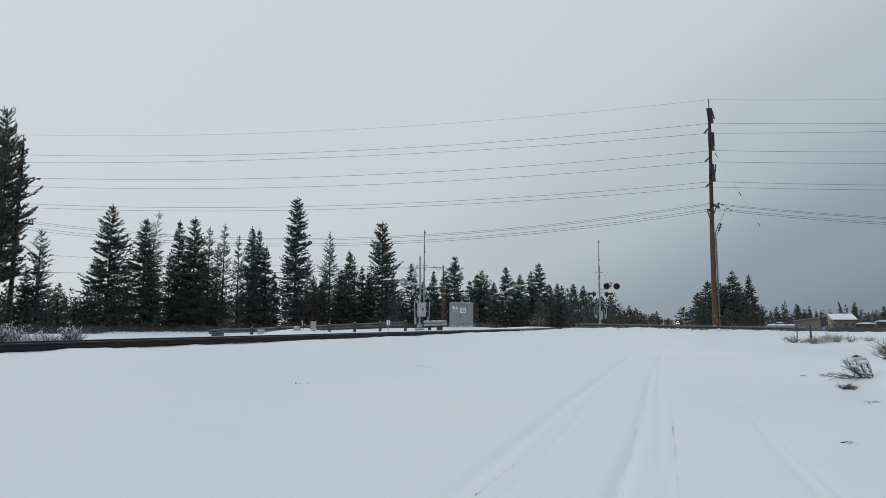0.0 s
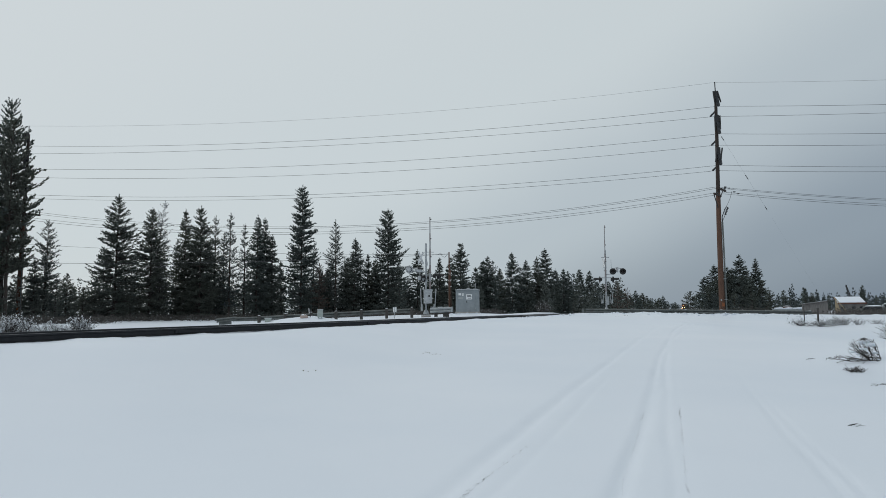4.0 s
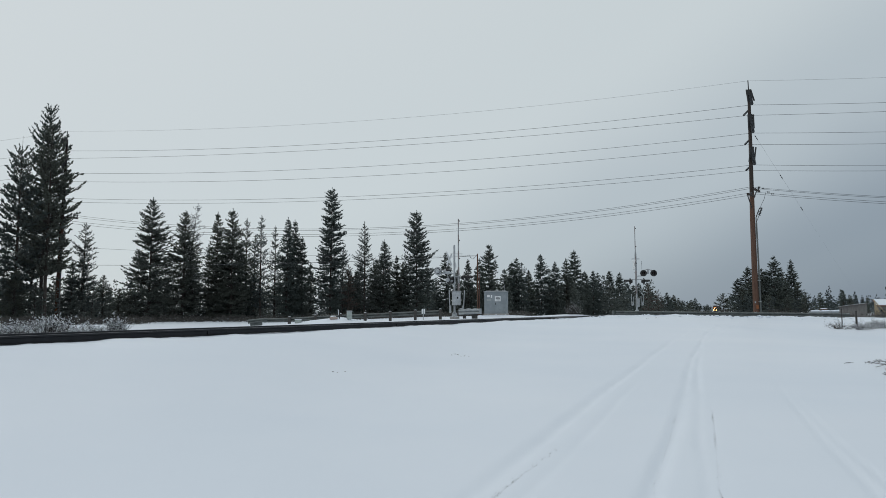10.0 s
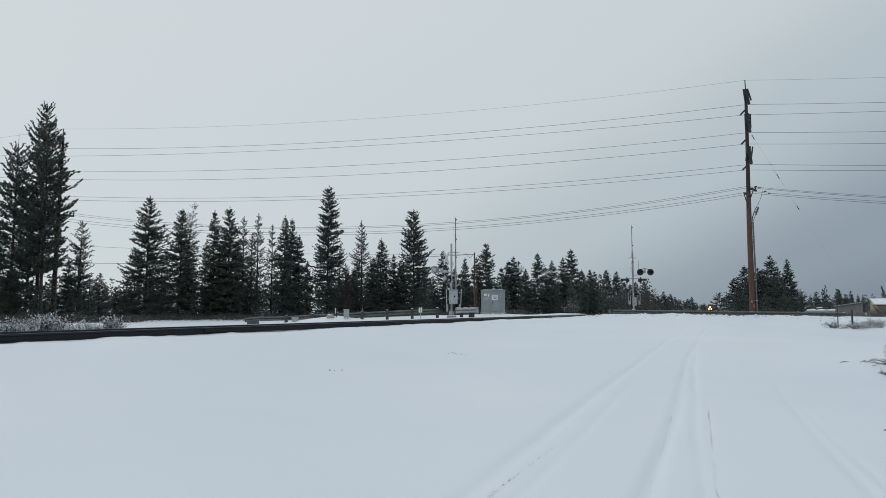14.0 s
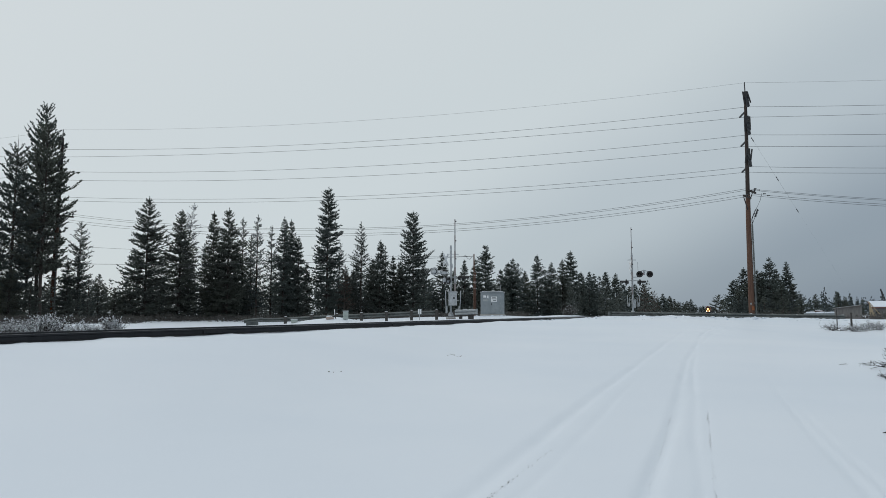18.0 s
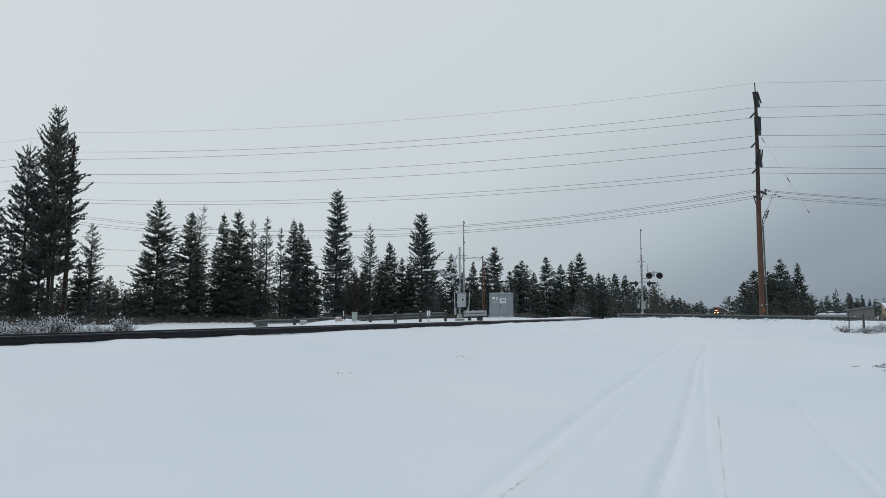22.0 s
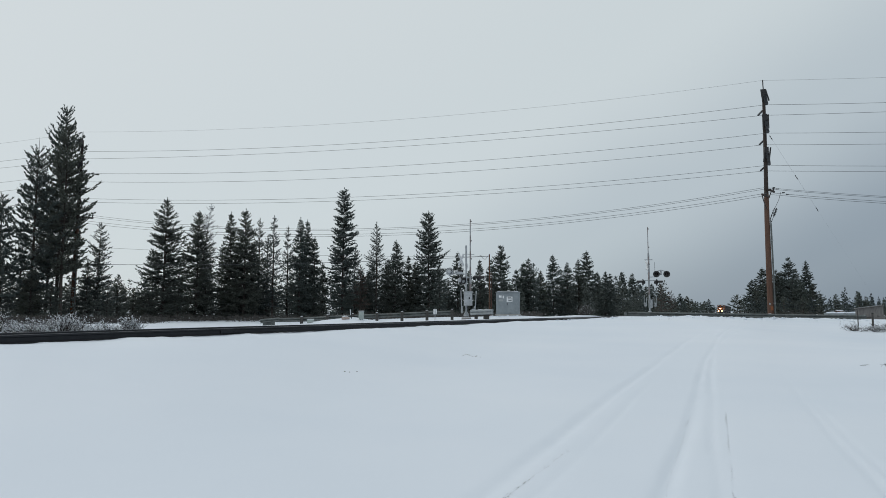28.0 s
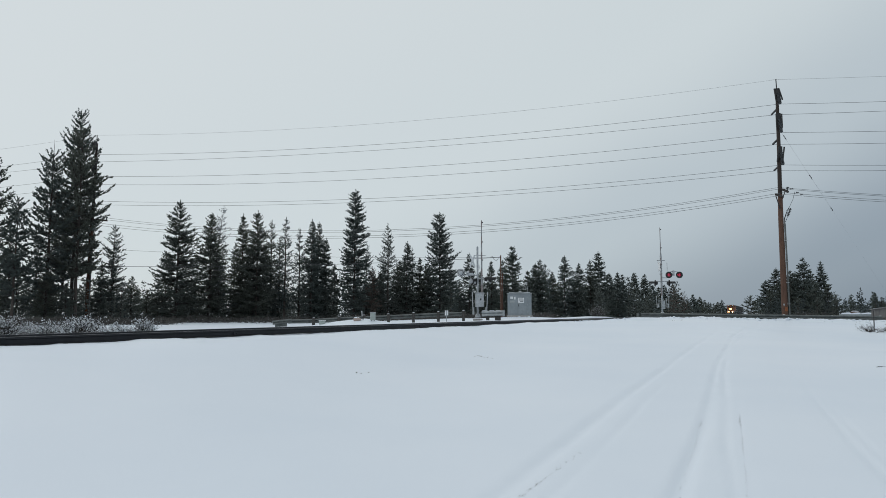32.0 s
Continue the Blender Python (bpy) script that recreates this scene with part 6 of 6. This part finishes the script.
# ---- litter on the snow ----
def build_litter():
    rng = np.random.RandomState(21)
    pts = []
    for s0, slope, a0, a1, n, w in ((12.95, -0.004, 5.6, 7.9, 90, 0.014), (14.415, 0.037, 5.5, 10.8, 130, 0.012), (15.0, 0.044, 5.5, 11.2, 170, 0.008)):
        groups = rng.uniform(a0, a1, 11)
        for _ in range(n):
            a = groups[rng.randint(11)] + rng.normal(0, 0.24)
            s = s0 - slope * a + rng.normal(0, w)
            pts.append((*at_track(s, a), 0.0022 + 0.0048 * rng.rand() ** 1.6))
    for cx, cy, n in ((1.06, 19.62, 6), (1.33, 19.67, 4), (-1.64, 14.5, 3), (16.12, 45.3, 5), (15.4, 45.1, 3)):
        for _ in range(n):
            pts.append((cx + rng.normal(0, 0.11), cy + rng.normal(0, 0.2), 0.012 + 0.014 * rng.rand()))
    sh = Shape()
    for x, y, r in pts:
        z = ground_at(x, y)
        v = [(x + r * rng.uniform(0.8, 1.3) * math.cos(t), y + r * rng.uniform(0.8, 1.3) * math.sin(t), z - 0.005) for t in np.arange(5) * 1.2566]
        v += [(x + 0.4 * r * math.cos(t), y + 0.4 * r * math.sin(t), z + r * rng.uniform(0.5, 1.0)) for t in np.arange(5) * 1.2566]
        sh.add(v, [(i, (i + 1) % 5, 5 + (i + 1) % 5, 5 + i) for i in range(5)] + [(5, 6, 7, 8, 9)])
    me = bpy.data.meshes.new("exposed_gravel")
    me.from_pydata(sh.v, [], sh.f)
    me.materials.append(DIRT)
    tagged(new("exposed_gravel", me), "dark gravel and grass tips showing in the wheel ruts", "gravel", kind="stuff")
    for x, y, l, turn in ((6.02, 8.56, 0.17, -12), (9.15, 12.28, 0.14, 40), (9.42, 12.46, 0.13, -8), (11.0, 17.22, 0.16, 5), (11.45, 17.1, 0.13, -25), (11.7, 17.1, 0.14, 15)):
        z = ground_at(x, y)
        l *= 0.75
        tw = Shape()
        for k in range(4):
            o = Vector((rng.normal(0, 0.03), rng.normal(0, 0.03), 0))
            tw.tube([o, o + Vector((l * 0.5, rng.normal(0, 0.03), 0.015 + 0.015 * rng.rand())), o + Vector((l, rng.normal(0, 0.05), 0.01 + 0.03 * rng.rand()))], [0.004, 0.0035, 0.0015], 4)
        single("fallen_twig", tw, TWIGS, pose(x, y, z, 0, 0, turn), "dark dead twig lying on the snow", "twig", "twigs on the snow")


build_litter()


def build_clods():
    """Ploughed-up lumps of snow along the road's edge and the rails, too many to count."""
    rng = np.random.RandomState(63)
    sh = Shape()
    for i in range(230):
        if i < 150:
            x, y = rng.uniform(8.5, 31), 48.0 + rng.normal(0, 0.45)
        elif i < 200:
            x, y = at_track(rng.uniform(1.3, 3.5), rng.uniform(46, 60))
        else:
            x, y = rng.uniform(5, 9), rng.uniform(63, 66)
        r = 0.025 + 0.075 * rng.rand() ** 2.5
        sh.ball((x, y, ground_at(x, y)), (r * rng.uniform(1.0, 2.6), r * rng.uniform(0.9, 1.6), r * rng.uniform(0.5, 1.0)), i, 0.7)
    me = bpy.data.meshes.new("snow_clods")
    me.from_pydata(sh.v, [], sh.f)
    me.shade_smooth()
    me.materials.append(SNOW)
    tagged(new("snow_clods", me), "lumps of ploughed snow along the road's edge", "snow", kind="stuff")


build_clods()


# ---- the train ----
def bogie(th, y):
    b = part("bogie", Shape().box((0, y, 0.55), (2.2, 3.4, 0.5), None, 0.05), BLACK, th)
    for dy in (-1.2, 0, 1.2):
        part("wheelset", Shape().tube([(-0.85, y + dy, 0.5), (-0.72, y + dy, 0.5), (0.72, y + dy, 0.5), (0.85, y + dy, 0.5)], [0.5, 0.5, 0.5, 0.5], 18), RAIL_STEEL, b)


def build_locomotive(lead):
    loco = thing("locomotive", 0, 0, 0, 0, "orange and black diesel locomotive with lit headlights" if lead else "trailing orange and black diesel locomotive", "locomotive", "train")
    part("frame", Shape().box((0, 11, 1.35), (3.0, 21.6, 0.4), None, 0.04), BLACK, loco)
    part("pilot", Shape().add([(-1.45, 0.1, 0.25), (1.45, 0.1, 0.25), (1.45, 0.35, 1.3), (-1.45, 0.35, 1.3), (-1.45, 0.9, 0.3), (1.45, 0.9, 0.3), (1.45, 0.9, 1.3), (-1.45, 0.9, 1.3)], [(0, 1, 2, 3), (5, 4, 7, 6), (4, 0, 3, 7), (1, 5, 6, 2), (3, 2, 6, 7), (4, 5, 1, 0)]), BLACK, loco, "black snow plough pilot")
    part("coupler", Shape().box((0, -0.25, 0.9), (0.35, 0.9, 0.3), None, 0.04), RAIL_STEEL, loco)
    part("nose", Shape().box((0, 1.9, 2.35), (2.2, 2.0, 1.6), None, 0.15), ORANGE, loco)
    part("cab", Shape().box((0, 4.1, 3.05), (3.05, 2.6, 3.0), None, 0.14), ORANGE, loco)
    part("cab_roof", Shape().box((0, 4.1, 4.6), (2.9, 2.7, 0.16), None, 0.06), BLACK, loco)
    for u in (-0.75, 0.75):
        part("windscreen", Shape().box((u, 2.79, 3.75), (1.05, 0.05, 0.62), None, 0.05), GLASS, loco)
        part("numberboard", Shape().box((u * 1.2, 2.78, 4.35), (0.6, 0.06, 0.22), None, 0.02), WHITE, loco)
    for u in (-1.535, 1.535):
        part("side_window", Shape().box((u, 4.1, 3.75), (0.04, 1.5, 0.6), None, 0.02), GLASS, loco)
        part("handrail", Shape().tube([(u * 0.97, 0.5, 1.5), (u * 0.97, 0.5, 2.5), (u * 0.97, 2.7, 2.5)], 0.03, 6), WHITE, loco)
        part("side_rail", Shape().tube([(u, 5.6, 2.5), (u, 21.3, 2.5)], 0.025, 6), WHITE, loco)
    part("long_hood", Shape().box((0, 13.2, 3.0), (2.0, 15.4, 2.9), None, 0.12), ORANGE, loco)
    part("radiator", Shape().box((0, 19.2, 4.3), (3.0, 3.4, 0.5), None, 0.08), BLACK, loco)
    part("hood_stripe", Shape().box((0, 13.2, 1.85), (2.04, 15.42, 0.5), None, 0.02), BLACK, loco)
    part("fuel_tank", Shape().box((0, 10.8, 0.75), (2.7, 5.4, 0.9), None, 0.15), BLACK, loco)
    bogie(loco, 4.2)
    bogie(loco, 17.8)
    if lead:
        # real lamps, but the discs are oversized to include their glare
        for u in (-0.16, 0.16):
            part("headlight", Shape().tube([(u, 0.95, 2.6), (u, 0.82, 2.6)], 0.27, 20), HEADLIGHT, loco, "glowing warm white headlight")
        for u in (-0.85, 0.85):
            part("ditch_light", Shape().tube([(u, 0.4, 1.2), (u, 0.02, 1.2)], 0.3, 20), HEADLIGHT, loco, "glowing warm white ditch light")
    return loco


def build_boxcar():
    car = thing("freight_car", 0, 0, 0, 0, "dark red-brown covered freight car", "freight car", "train")
    part("frame", Shape().box((0, 9, 1.2), (2.9, 17.6, 0.35), None, 0.03), BLACK, car)
    part("body", Shape().box((0, 9, 3.0), (3.1, 17.0, 3.3), None, 0.06), BOXCAR, car)
    part("roof", Shape().prism([(-1.6, 0), (1.6, 0), (1.5, 0.1), (0, 0.25), (-1.5, 0.1)], (0, 0.4, 4.65), (0, 17.6, 4.65)), GALVANISED, car)
    for i in range(9):
        for u in (-1.57, 1.57):
            part("side_rib", Shape().box((u, 1.4 + 1.9 * i, 3.0), (0.06, 0.12, 3.1), None, 0.01), BOXCAR, car)
    part("side_door", Shape().box((-1.6, 9, 2.9), (0.06, 3.0, 2.9), None, 0.01), BOXCAR, car)
    bogie(car, 3.0)
    bogie(car, 15.0)
    return car


def build_train():
    lead = build_locomotive(True)
    second = build_locomotive(False)
    first = build_boxcar()
    cars = [first] + [copy_thing(first, Matrix()) for _ in range(6)]
    return [(lead, 0.0), (second, 22.6)] + [(c, 45.4 + 18.6 * i) for i, c in enumerate(cars)]


TRAIN = build_train()


# ---- what moves ----
def motions():
    # the train nears along the track at an even pace
    for ob, back in TRAIN:
        rows = []
        for t, a in ((0.0, 628.0), (8.0, 578.0), (16.0, 515.0), (24.0, 442.0), (32.0, 363.0)):
            x, y = at_track(0.0, a + back)
            rows.append((t, pose(x, y, RAIL_TOP, 0, 0, -25.4)))
        walk(ob, rows)
    # added drums in the far signal's two lamps turn to stand for their flashing
    lit, dim, dark = 0, -120, 120
    plans = ([(0.0, dark), (30.0, dark), (30.07, 60), (30.15, lit), (30.65, lit), (30.72, -60), (30.8, dim), (31.2, dim), (31.27, -60), (31.35, lit), (31.75, lit), (31.85, -60), (31.95, dim), (32.0, dim)],
             [(0.0, dark), (30.6, dark), (30.66, 180), (30.72, 240), (31.85, 240), (31.95, 262), (32.0, 268)])
    for (ob, (x, y, z)), plan in zip(LAMPS, plans):
        walk(ob, [(t, pose(x, y, z, 0, 0, -12 + turn)) for t, turn in plan])


motions()
